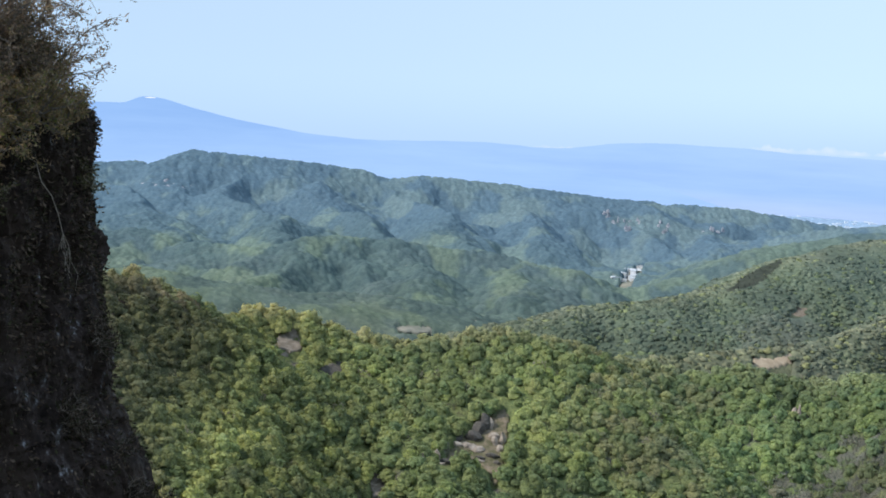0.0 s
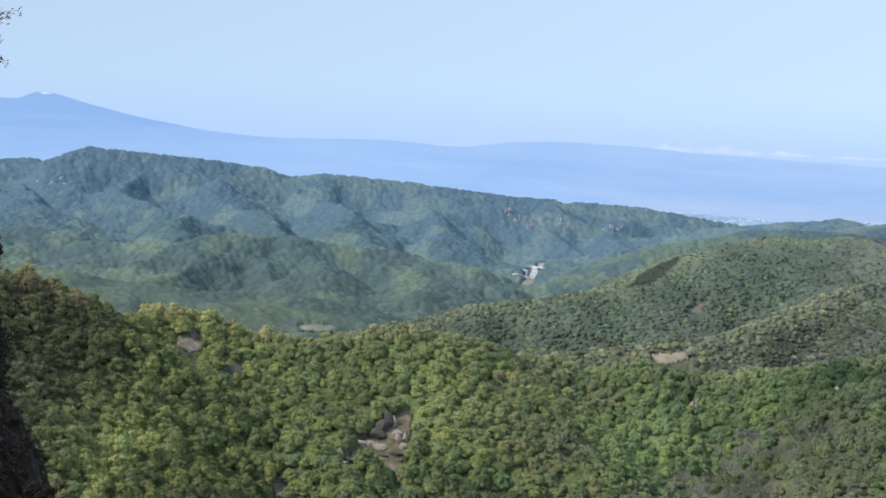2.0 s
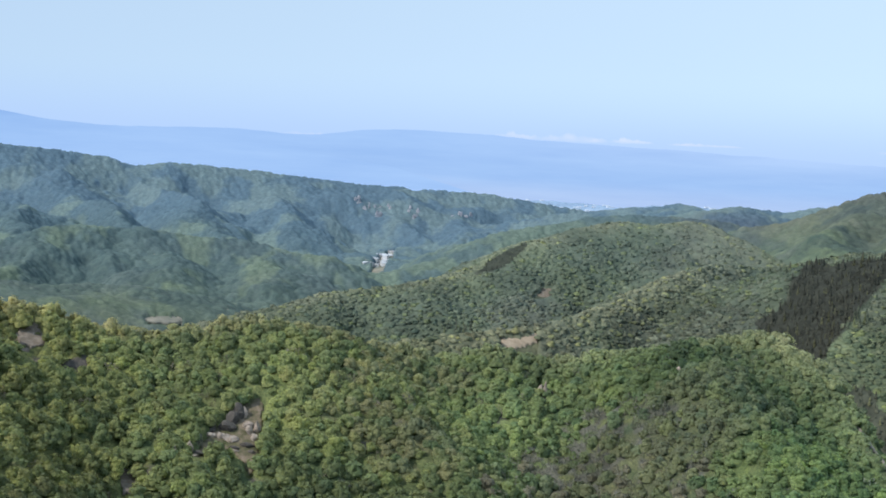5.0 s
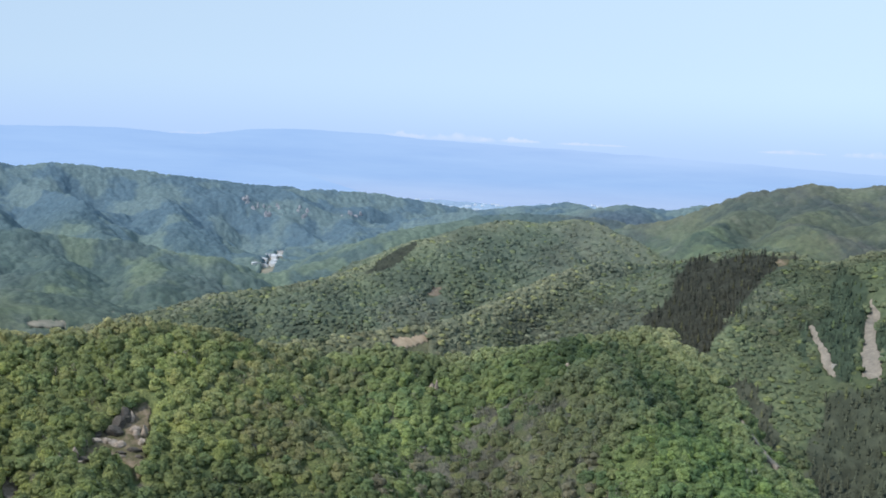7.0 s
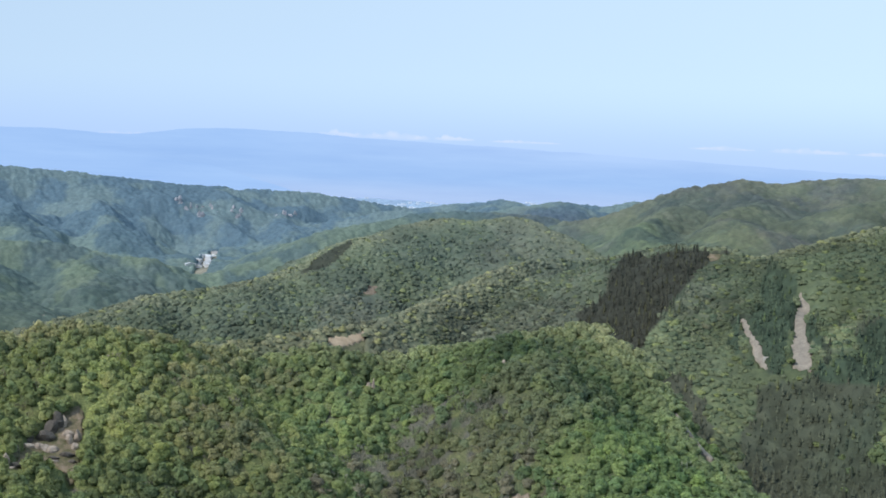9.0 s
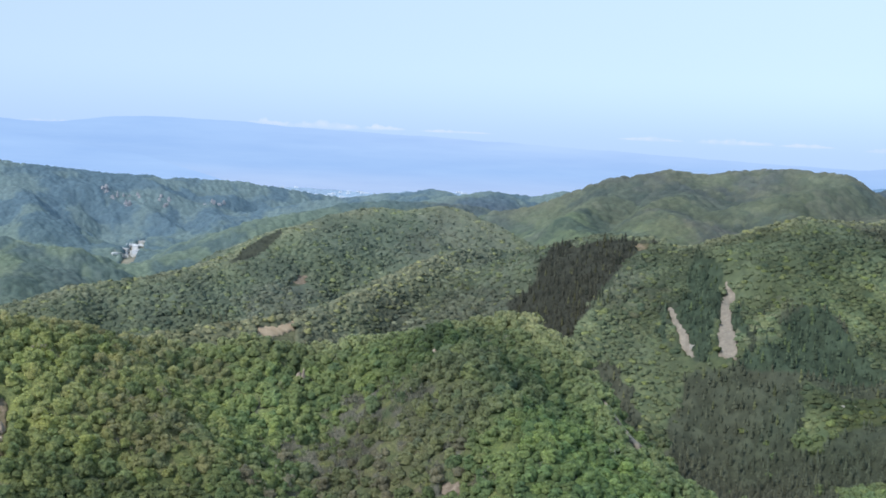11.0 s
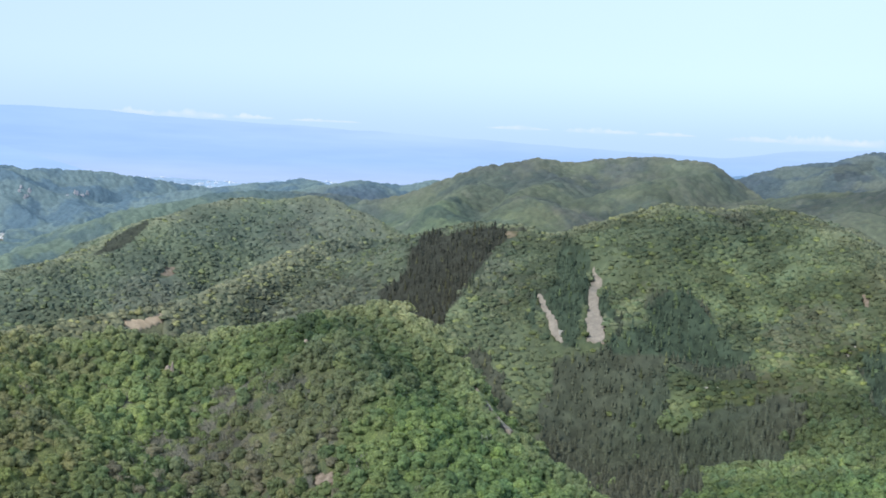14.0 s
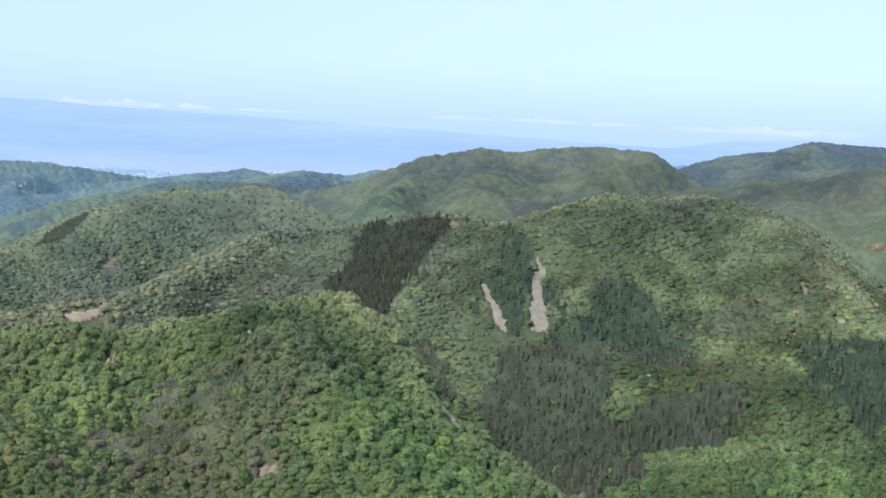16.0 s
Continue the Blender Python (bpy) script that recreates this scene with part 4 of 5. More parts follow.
# where the crowns run together: one roof of leaves over the ground
def canopy(name, r0, r1, b0, b1, step, grow, cell, crown, mat, label, seed):
    a = np.radians(np.arange(b0, b1, step))
    r_ = np.exp(np.arange(math.log(r0), math.log(r1), grow))
    x_, y_ = rows_of(r_, a)
    rng_ = np.random.default_rng(seed)
    x_ = x_ + rng_.uniform(-0.15, 0.15, x_.shape) * r_[:, None] * math.radians(step)
    y_ = y_ + rng_.uniform(-0.15, 0.15, y_.shape) * r_[:, None] * grow
    # rounded crowns: the nearest of one jittered point in each cell
    best = np.full(x_.shape, 9.0)
    who = np.zeros(x_.shape)
    ix, iy = np.floor(x_ / cell).astype(np.int64), np.floor(y_ / cell).astype(np.int64)
    for dx in (-1, 0, 1):
        for dy in (-1, 0, 1):
            jx, jy = ix + dx, iy + dy
            d = np.hypot(x_ / cell - jx - lattice(jx, jy, 301), y_ / cell - jy - lattice(jx, jy, 302)) * (0.8 + 0.5 * lattice(jx, jy, 303))
            who = np.where(d < best, lattice(jx, jy, 304), who)
            best = np.minimum(best, d)
    tall = np.interp(r_, [440, 860, 1300, 1700, 2600], crown)[:, None] * (1 - (0.75 if r1 < 1000 else 0.45 if r1 < 2000 else 0.7) * best ** 2 + 0.3 * who)
    tall = tall - 9 * np.clip(1 - np.minimum(r_ - r0, r1 - r_) / 35, 0, 1)[:, None]  # the rims dip under the neighbouring woods
    k = 1 + 3.0 / r_[:, None]
    bare = any_inside(x_, y_, BARE.values()) | any_inside(x_ * k, y_ * k, BARE.values())
    for d, open_ground in ((5.0, "track"), (6.0, "slip"), (8.0, "fields"), (16.0, "fields"), (8.0, "clearing"), (16.0, "clearing"), (24.0, "clearing")):
        bare |= any_inside(x_ * (1 + d / r_[:, None]), y_ * (1 + d / r_[:, None]), [BARE[open_ground]])
    z_ = ground_height(x_, y_) + np.where(bare, -3.0 if r1 < 1000 else -1.0, tall)
    n_r, n_a = x_.shape
    i_ = np.arange(n_r * n_a).reshape(n_r, n_a)
    q = np.stack([i_[:-1, :-1], i_[1:, :-1], i_[1:, 1:], i_[:-1, 1:]], -1).reshape(-1, 4)[:, ::-1]
    if r0 > 1000:  # no leaves on slopes turned far away from the lookout
        dip_ = (z_ - EYE) / r_[:, None]
        gain = np.diff(dip_, axis=0) / np.diff(np.log(r_))[:, None]
        q = q.reshape(n_r - 1, n_a - 1, 4)[(gain[:, :-1] > -0.12) | (gain[:, 1:] > -0.12)]
    me = mesh_of(name, np.stack([x_, y_, z_], -1).reshape(-1, 3), q, mat, True)
    con = in_plantation(x_.ravel(), y_.ravel())
    # dimmed: the shade between the crowns is put into this leaf colour
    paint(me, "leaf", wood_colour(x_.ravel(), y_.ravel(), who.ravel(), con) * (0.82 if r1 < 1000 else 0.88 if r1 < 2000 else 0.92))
    return tagged(new(name, me), label, "forest", kind="stuff")


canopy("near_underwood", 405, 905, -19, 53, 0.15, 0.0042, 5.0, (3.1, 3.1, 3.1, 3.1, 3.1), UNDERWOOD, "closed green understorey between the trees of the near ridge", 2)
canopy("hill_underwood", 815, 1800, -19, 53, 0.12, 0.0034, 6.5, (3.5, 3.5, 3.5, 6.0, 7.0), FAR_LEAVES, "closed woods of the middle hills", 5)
canopy("distant_wood", 1690, 3720, -18, 52, 0.072, 0.0019, 13.0, (7.5, 7.5, 7.5, 7.5, 10.0), FAR_LEAVES, "woods of the valley and the distant ridge, green to blue-green with haze put in", 6)


# ---- things ----
def part(name, me, parent, label=""):
    o = new(name, me)
    o.parent = parent
    if label:
        o["label"] = label
    return o


def from_bm(name, bm, mat, smooth=False):
    me = bpy.data.meshes.new(name)
    for f in bm.faces:
        f.smooth = smooth
    bm.to_mesh(me)
    bm.free()
    me.materials.append(mat)
    return me


def tube(bm, pts, radii, sides=6):
    """A tapered, bent limb through those points."""
    rings = []
    for i, p in enumerate(pts):
        p = Vector(p)
        d = (Vector(pts[min(i + 1, len(pts) - 1)]) - Vector(pts[max(i - 1, 0)])).normalized()
        u = d.orthogonal().normalized()
        w = d.cross(u)
        rings.append([bm.verts.new(p + (u * math.cos(a) + w * math.sin(a)) * radii[i]) for a in (2 * math.pi * k / sides for k in range(sides))])
    for a, b_ in itertools.pairwise(rings):
        for k in range(sides):
            bm.faces.new((a[k], a[(k + 1) % sides], b_[(k + 1) % sides], b_[k]))
    bm.faces.new(rings[0][::-1])
    bm.faces.new(rings[-1])


# single broadleaved trees on the near slope
def tree_model(seed):
    rng = random.Random(seed)
    root = new("tree")
    bm = bmesh.new()
    tube(bm, [(0, 0, -1.2), (0.05, 0.03, 1.0), (rng.uniform(-0.2, 0.2), rng.uniform(-0.2, 0.2), 2.6), (0, 0, 4.2)], [0.24, 0.19, 0.14, 0.05], 5)
    for k in range(4):
        a = k * 1.6 + rng.uniform(-0.4, 0.4)
        z0 = rng.uniform(1.2, 2.4)
        tube(bm, [(0, 0, z0), (math.cos(a) * 0.9, math.sin(a) * 0.9, z0 + 0.8), (math.cos(a) * 1.7, math.sin(a) * 1.7, z0 + 1.5)], [0.1, 0.07, 0.03], 4)
    part("trunk", from_bm("trunk", bm, BARK), root)
    v, f = clumped(200 + seed, 9, 30, 0.85, (0.12, 0.26))
    v = v * np.array([3.3, 3.3, 3.5]) + np.array([0, 0, 2.9])
    part("crown", mesh_of("crown", v, f, TREE_LEAVES, True), root)
    return tagged(root, "broadleaved tree in fresh spring leaf on the slope", "tree", "trees of the near slope")


MODELS = [tree_model(s) for s in range(8)]
rng = random.Random(4)
for k, (tx, ty, tz) in enumerate(OWN_TREES):
    m = MODELS[k % 8]
    s = rng.uniform(0.95, 1.45)
    at_ = pose(tx, ty, tz, 0, 0, rng.uniform(0, 360))
    if k < 8:
        m.matrix_basis = at_ @ Matrix.Diagonal((s, s, s, 1))
    else:
        o = copy_thing(m, at_)
        o.scale = (s, s, s * rng.uniform(0.9, 1.15))


# bare ground lying in the woods, lifted where trees would hide it from the camera
def drape(name, poly, mat, label, category, cell=1.5, lift=0.7, seed=0, ragged=1.2, kind=""):
    xs = [p[0] for p in poly]
    ys = [p[1] for p in poly]
    gx_, gy_ = np.meshgrid(np.arange(min(xs) - 3, max(xs) + 3, cell), np.arange(min(ys) - 3, max(ys) + 3, cell))
    cx, cy = gx_ + fbm(gx_ / 7, gy_ / 7, seed, 2) * ragged, gy_ + fbm(gx_ / 7, gy_ / 7, seed + 9, 2) * ragged
    ok = inside(cx, cy, poly)
    gz_ = ground_height(gx_, gy_) + lift + 0.35 * fbm(gx_ / 4, gy_ / 4, seed + 3, 3)
    bm = bmesh.new()
    vs = {}
    for i, j in zip(*np.where(ok[:-1, :-1])):
        q = []
        for c in ((i, j), (i, j + 1), (i + 1, j + 1), (i + 1, j)):
            if c not in vs:
                vs[c] = bm.verts.new((gx_[c], gy_[c], gz_[c]))
            q.append(vs[c])
        bm.faces.new(q)
    rim = [e for e in bm.edges if len(e.link_faces) == 1]
    low = bmesh.ops.extrude_edge_only(bm, edges=rim)
    for g in low["geom"]:
        if isinstance(g, bmesh.types.BMVert):
            g.co.z -= 2.2
    return tagged(new(name, from_bm(name, bm, mat, True)), label, category, kind=kind)


def blob(cx_, cy_, rx, ry, n=9, seed=0):
    r_ = random.Random(seed)
    return [(cx_ + rx * math.cos(2 * math.pi * k / n) * r_.uniform(0.6, 1.2), cy_ + ry * math.sin(2 * math.pi * k / n) * r_.uniform(0.6, 1.2)) for k in range(n)]


drape("scree", BARE["scree_narrow"], SCREE, "narrow tongue of pale grey gravel running down the wooded slope", "scree", 0.9, 1.0, 1, 1.0)
drape("scree", BARE["scree_wide"], SCREE, "long pale scree of gravel between dark cedars", "scree", 0.9, 1.0, 2, 1.0)
drape("clearing", BARE["clearing"], CUT_EARTH, "bare tan clearing of cut earth in the woods", "clearing", 2.0, 1.0, 3)
drape("clearing", BARE["clearing_top"], EARTH, "small brown clearing beside the cedar plantation", "clearing", 2.0, 1.0, 4)
drape("landslip", BARE["slip"], RED_EARTH, "brown landslip scar with sparse dry grass on the ridge", "landslip", 0.8, 0.8, 5, 5.0)
drape("landslip", BARE["slip_middle"], RED_EARTH, "pinkish brown landslip on the hillside", "landslip", 1.0, 1.0, 6, 7.0)
drape("landslip", BARE["sand"], RED_EARTH, "sandy bare hollow below dry scrub", "landslip", 1.0, 0.8, 7)
drape("landslip", BARE["slip_red"], RED_EARTH, "reddish earth slip on the flank of the hill", "landslip", 1.5, 1.0, 8)
drape("landslip", BARE["slip_low"], RED_EARTH, "small brown earth slip between trees", "landslip", 1.0, 0.8, 9)
drape("crag", BARE["slip_side"], DARK_ROCK, "low grey rock band among the trees", "rock", 1.0, 1.5, 11, 3.0)
drape("crag", blob(-141, 550, 3.5, 6, 8, 3), CLIFF_ROCK, "dark crag on the crest above the wood", "rock", 0.8, 4.0, 15, 1.0)
drape("track", BARE["track"], SCREE, "pale forest track along the edge of the wood", "track", 1.0, 2.4, 12, 1.0)
drape("earth_bank", BARE["outcrop"], EARTH, "steep bank of tan earth and dry grass round the outcrop", "earth bank", 1.0, 0.7, 13)


# rocks of the outcrop
def boulder(bm, seed, centre, size):
    v, f = ICO[2]
    rng_ = np.random.default_rng(seed)
    cut = rng_.normal(size=(10, 3))
    cut /= np.linalg.norm(cut, axis=1)[:, None]
    far_ = rng_.uniform(0.42, 0.85, 10)
    p = v.copy()
    for n_, d_ in zip(cut, far_):  # flat broken faces
        k = np.maximum(p @ n_ - d_, 0)
        p = p - k[:, None] * n_[None]
    p = p * np.array(size) + np.array(centre)
    vs = [bm.verts.new(q) for q in p]
    for a, b_, c in f:
        bm.faces.new((vs[a], vs[b_], vs[c]))


outcrop = new("rock_outcrop")
tagged(outcrop, "weathered pale rock outcrop on the wooded slope, shaded overhangs put in as dark blocks", "rock")
PALE_BLOCKS = [(25, 566, (1.6, 1.6, 3.6)), (14, 554, (2.2, 1.8, 1.7)), (17, 553, (3.0, 1.8, 1.9)), (20, 552, (2.2, 1.6, 1.6)), (27, 561, (2.2, 1.5, 1.6)), (27, 557, (1.5, 1.4, 2.8)), (31, 558, (1.5, 1.4, 3.4)), (29, 553, (1.6, 1.4, 2.2)), (10, 554, (2.4, 1.6, 1.5)), (1, 536, (1.6, 1.4, 3.0)), (3, 532, (2.0, 1.4, 1.0)), (7, 572, (2.0, 1.4, 0.9)), (20, 545, (2.6, 1.4, 0.8))]
# dark-coloured blocks stand in for the shade of recesses and overhangs
SHADE_BLOCKS = [(22, 566, (3.0, 2.2, 4.4)), (20, 563, (2.6, 2, 3.2)), (17, 559, (3.8, 2.2, 2.8)), (15, 560, (2.4, 1.8, 2.2)), (20, 546, (2.6, 1.6, 1.3)), (26, 548, (3.0, 1.6, 1.8)), (28, 544, (1.6, 1.2, 1.4)), (11, 558, (2.4, 1.6, 1.4)), (5, 536, (2.2, 1.5, 1.5))]
for k, (bx, by, size, dark) in enumerate([(*q, False) for q in PALE_BLOCKS] + [(*q, True) for q in SHADE_BLOCKS]):
    bm = bmesh.new()
    size = tuple(1.3 * q for q in size)
    boulder(bm, 70 + k, (bx, by, float(ground_height(bx, by)) + size[2] * 0.45), size)
    part("boulder", from_bm("boulder", bm, DARK_ROCK if dark else PALE_ROCK), outcrop)


# ---- the cliff beside the lookout ----
def cliff_foot(z):
    """How far the face stands out, by its height against the eye."""
    return float(np.interp(z, [-60, -20, -8.5, -7.3, -6.2, -5.1, -3.7, -2.2, -0.4, 0.2, 0.6, 0.9], [9.3, 3.7, 1.58, 1.33, 0.88, 0.80, 0.36, 0.30, 0.20, 0.10, -0.15, -0.55]))


plan = np.array([(-26.0, 6.0), (-17.0, 14.0), (-12.6, 20.5), (-10.6, 23.6), (-9.3, 25.9), (-8.5, 27.9), (-8.25, 28.8), (-8.6, 30.2), (-10.0, 32.5), (-14.0, 37.0), (-24.0, 44.0)])
seg = np.concatenate([[0], np.cumsum(np.hypot(*np.diff(plan, axis=0).T))])
along = np.concatenate([np.linspace(0, 22, 30)[:-1], np.linspace(22, 31.5, 140)[:-1], np.linspace(31.5, seg[-1], 30)])
heights = np.concatenate([np.linspace(-60, -11, 40)[:-1], np.linspace(-11, 0.9, 190)])
cx, cy = np.interp(along, seg, plan[:, 0]), np.interp(along, seg, plan[:, 1])
tx_, ty_ = np.gradient(cx), np.gradient(cy)
tn = np.hypot(tx_, ty_)
nx, ny = ty_ / tn, -tx_ / tn
out = np.array([cliff_foot(h) for h in heights])[:, None]
A_, H_ = np.meshgrid(along, heights)
col_ = np.floor(A_ * 1.7 + 0.35 * fbm(A_ * 0.8, H_ * 0.5, 21, 2))  # upright columns of the lava
bump_ = 0.34 * fbm(A_ * 0.55, H_ * 0.35, 22, 4) + 0.24 * fbm(A_ * 2.2, H_ * 1.1, 23, 4) + 0.30 * (lattice(col_.astype(np.int64), np.floor(H_ * 0.45).astype(np.int64), 5) - 0.5) + 0.09 * fbm(A_ * 8, H_ * 6, 24, 3)
off = out + bump_ * 0.75 - 0.1
px_, py_ = cx[None] + nx[None] * off, cy[None] + ny[None] * off
pz_ = EYE + H_ + 0.15 * fbm(A_ * 1.1, H_ * 0.9, 25, 3)
n_h, n_a = px_.shape
ids = np.arange(n_h * n_a).reshape(n_h, n_a)
f_ = np.stack([ids[:-1, :-1], ids[:-1, 1:], ids[1:, 1:], ids[1:, :-1]], -1).reshape(-1, 4)
v_ = np.stack([px_, py_, pz_], -1).reshape(-1, 3)
# the top closes over to the plateau behind
back = np.stack([px_[-1] - nx * 9 - 6, py_[-1] - ny * 9, pz_[-1] + 0.4], -1)
v_ = np.concatenate([v_, back])
b0 = n_h * n_a
cap = np.stack([ids[-1, :-1], ids[-1, 1:], np.arange(b0 + 1, b0 + n_a), np.arange(b0, b0 + n_a - 1)], -1)
tagged(new("cliff_wall", mesh_of("cliff_wall", v_, np.concatenate([f_, cap]), CLIFF_ROCK, False)), "dark overgrown lava cliff in the shade", "cliff", kind="structure")


def on_cliff(a, h):
    """The face at a stretch a along the cliff and a height h against the eye, with its outward normal."""
    i, j = np.argmin(abs(heights - h)), np.argmin(abs(along - a))
    return Vector((px_[i, j], py_[i, j], pz_[i, j])), Vector((nx[j], ny[j], 0.15)).normalized()


def leaf_stuff(mat_name, stops, thin=False):
    m, nt, b = material(mat_name, stops[0], 0.8, 0.15)
    r_ = nt.nodes.new("ShaderNodeValToRGB")
    r_.color_ramp.interpolation = "CONSTANT"
    r_.color_ramp.elements[0].color = (*stops[0], 1)
    r_.color_ramp.elements[1].position, r_.color_ramp.elements[1].color = 0.999, (*stops[-1], 1)
    for k, c in enumerate(stops[1:], 1):
        r_.color_ramp.elements.new(k / len(stops)).color = (*c, 1)
    nt.links.new(nt.nodes.new("ShaderNodeNewGeometry").outputs["Random Per Island"], r_.inputs["Fac"])
    nt.links.new(r_.outputs["Color"], b.inputs["Base Color"])
    if thin:
        leafy(nt, b, r_.outputs["Color"])
    return m


DRY = leaf_stuff("dry_cliff_plants", [(0.075, 0.050, 0.036), (0.042, 0.030, 0.023), (0.036, 0.036, 0.016), (0.12, 0.088, 0.066), (0.034, 0.025, 0.019), (0.028, 0.024, 0.013)])
# leaf colours brightened in place of sunlight that misses the rim bushes
RIM_LEAVES = leaf_stuff("rim_bush_leaves", [(0.17, 0.115, 0.062), (0.11, 0.088, 0.040), (0.23, 0.16, 0.095), (0.12, 0.115, 0.042), (0.085, 0.060, 0.040), (0.15, 0.095, 0.062)], True)
BUDS = leaf_stuff("young_leaves_and_buds", [(0.17, 0.112, 0.082), (0.11, 0.078, 0.060), (0.23, 0.16, 0.12), (0.085, 0.074, 0.042), (0.095, 0.066, 0.054), (0.17, 0.125, 0.085)], True)
GREENS = leaf_stuff("dark_green_leaves", [(0.07, 0.07, 0.03), (0.10, 0.09, 0.045), (0.05, 0.048, 0.022), (0.15, 0.115, 0.07)])
TWIG, nt, b = material("twig_bark", (0.16, 0.13, 0.11), 0.9)
nt.links.new(noise_ramp(nt, 9.0, [(0.3, (0.10, 0.08, 0.065)), (0.7, (0.26, 0.22, 0.19))]), b.inputs["Base Color"])
DEADWOOD, nt, b = material("bleached_wood", (0.4, 0.36, 0.32), 0.85)
nt.links.new(noise_ramp(nt, 6.0, [(0.3, (0.20, 0.165, 0.14)), (0.7, (0.36, 0.31, 0.27))]), b.inputs["Base Color"])


def sprays(name, n, seed, place, size, mat, label, long=2.2):
    """Many small leaves or blades, each a bent pair of faces; place(rng) gives a point and the way it points."""
    rng_ = random.Random(seed)
    vs, fs = [], []
    for k in range(n):
        p, d = place(rng_)
        s = size * rng_.uniform(0.5, 1.3)
        w = d.cross(Vector((rng_.gauss(0, 1), rng_.gauss(0, 1), rng_.gauss(0, 1)))).normalized()
        tip = p + d * s * long
        mid = p + d * s * long * 0.5 + Vector((0, 0, -0.12 * s))
        i = len(vs)
        vs += [p[:], (mid + w * s * 0.42)[:], tip[:], (mid - w * s * 0.42)[:]]
        fs += [(i, i + 1, i + 2), (i, i + 2, i + 3)]
    return mesh_of(name, np.array(vs), np.array(fs), mat)


def ragged_growth(rng_):
    a = rng_.uniform(23, 30.3)
    h = rng_.triangular(-10.5, 0.95, 0.5)
    while noise.noise(Vector((a * 0.7, h * 0.5, 3))) < rng_.uniform(-0.6, 0.35):
        a, h = rng_.uniform(23, 30.3), rng_.triangular(-10.5, 0.95, 0.5)
    p, n_ = on_cliff(a, h)
    d = (n_ * rng_.uniform(0.2, 0.9) + Vector((rng_.gauss(0, 0.5), rng_.gauss(0, 0.5), rng_.uniform(-1.0, 0.4)))).normalized()
    return p + Vector((rng_.gauss(0, 0.05), rng_.gauss(0, 0.05), rng_.gauss(0, 0.05))), d


tagged(new("cliff_plants", sprays("cliff_plants", 20000, 5, ragged_growth, 0.055, DRY, "")), "dry grass, moss and small herbs covering the cliff", "plants", kind="stuff")


# shrubs along the rim
def shrub(seed, base, lean, reach, mat, leaves, label, leaf=0.04):
    rng_ = random.Random(seed)
    root = new("shrub")
    root.location = base
    bm = bmesh.new()
    tips = []

    def grow(p, d, length, radius, depth):
        pts, rad_ = [p], [radius]
        for k in range(4):
            d = (d + Vector((rng_.gauss(0, 0.16), rng_.gauss(0, 0.16), rng_.gauss(0.02, 0.14)))).normalized()
            p = p + d * length / 4
            pts.append(p)
            rad_.append(radius * (1 - 0.16 * (k + 1)))
            if depth >= 2:
                tips.append((p, d))
        tube(bm, pts, rad_, 5 if depth < 2 else 3)
        if depth < 3:
            for k in range(4 if depth < 2 else 3):
                q = pts[rng_.choice((1, 2, 3, 4))]
                nd = (d + Vector((rng_.gauss(0, 0.75), rng_.gauss(0, 0.75), rng_.gauss(0.1, 0.6)))).normalized()
                grow(q, nd, length * rng_.uniform(0.5, 0.72), radius * 0.55, depth + 1)

    for k in range(6):
        d = (Vector(lean) + Vector((rng_.gauss(0, 0.3), rng_.gauss(0, 0.35), rng_.gauss(0, 0.3)))).normalized()
        grow(Vector((rng_.gauss(0, 0.15), rng_.gauss(0, 0.15), -0.15)), d, reach * rng_.uniform(0.4, 0.6), 0.048, 0)
    part("limb", from_bm("limb", bm, TWIG), root)

    def at_tip(r_):
        p, d = r_.choice(tips)
        return p + Vector((r_.gauss(0, 0.05), r_.gauss(0, 0.05), r_.gauss(0, 0.05))), (d + Vector((r_.gauss(0, 0.8), r_.gauss(0, 0.8), r_.gauss(0, 0.8)))).normalized()

    part("foliage", sprays("foliage", leaves, seed, at_tip, leaf, mat, ""), root)
    return tagged(root, label, "shrub", "shrubs along the rim")


BUDDING, BUSH, CLING, DRIED = "twiggy shrub with pale brown buds on the cliff rim", "dark dry-leaved bush hanging over the cliff rim", "small leafy bush clinging to the cliff edge", "dry brown bush growing from the cliff face"
RIM_SHRUBS = [
    (28.3, 0.6, (-0.3, -0.3, 1.0), 2.5, BUDS, 5200, BUDDING),
    (27.6, 0.8, (-0.2, -0.3, 1.0), 3.2, BUDS, 5200, BUDDING),
    (26.9, 0.85, (-0.05, -0.1, 1.0), 3.8, BUDS, 5200, BUDDING),
    (26.0, 0.85, (0.0, 0.1, 1.0), 4.2, BUDS, 5200, BUDDING),
    (25.2, 0.85, (0.05, 0.2, 1.0), 4.2, BUDS, 5200, BUDDING),
    (27.2, 0.85, (-0.1, 0.1, 1.0), 2.2, BUDS, 5200, BUDDING),
    (26.4, 0.85, (0.1, -0.1, 1.0), 3.0, BUDS, 4800, BUDDING),
    (27.9, 0.7, (0.0, -0.2, 1.0), 1.9, BUDS, 5200, BUDDING),
]
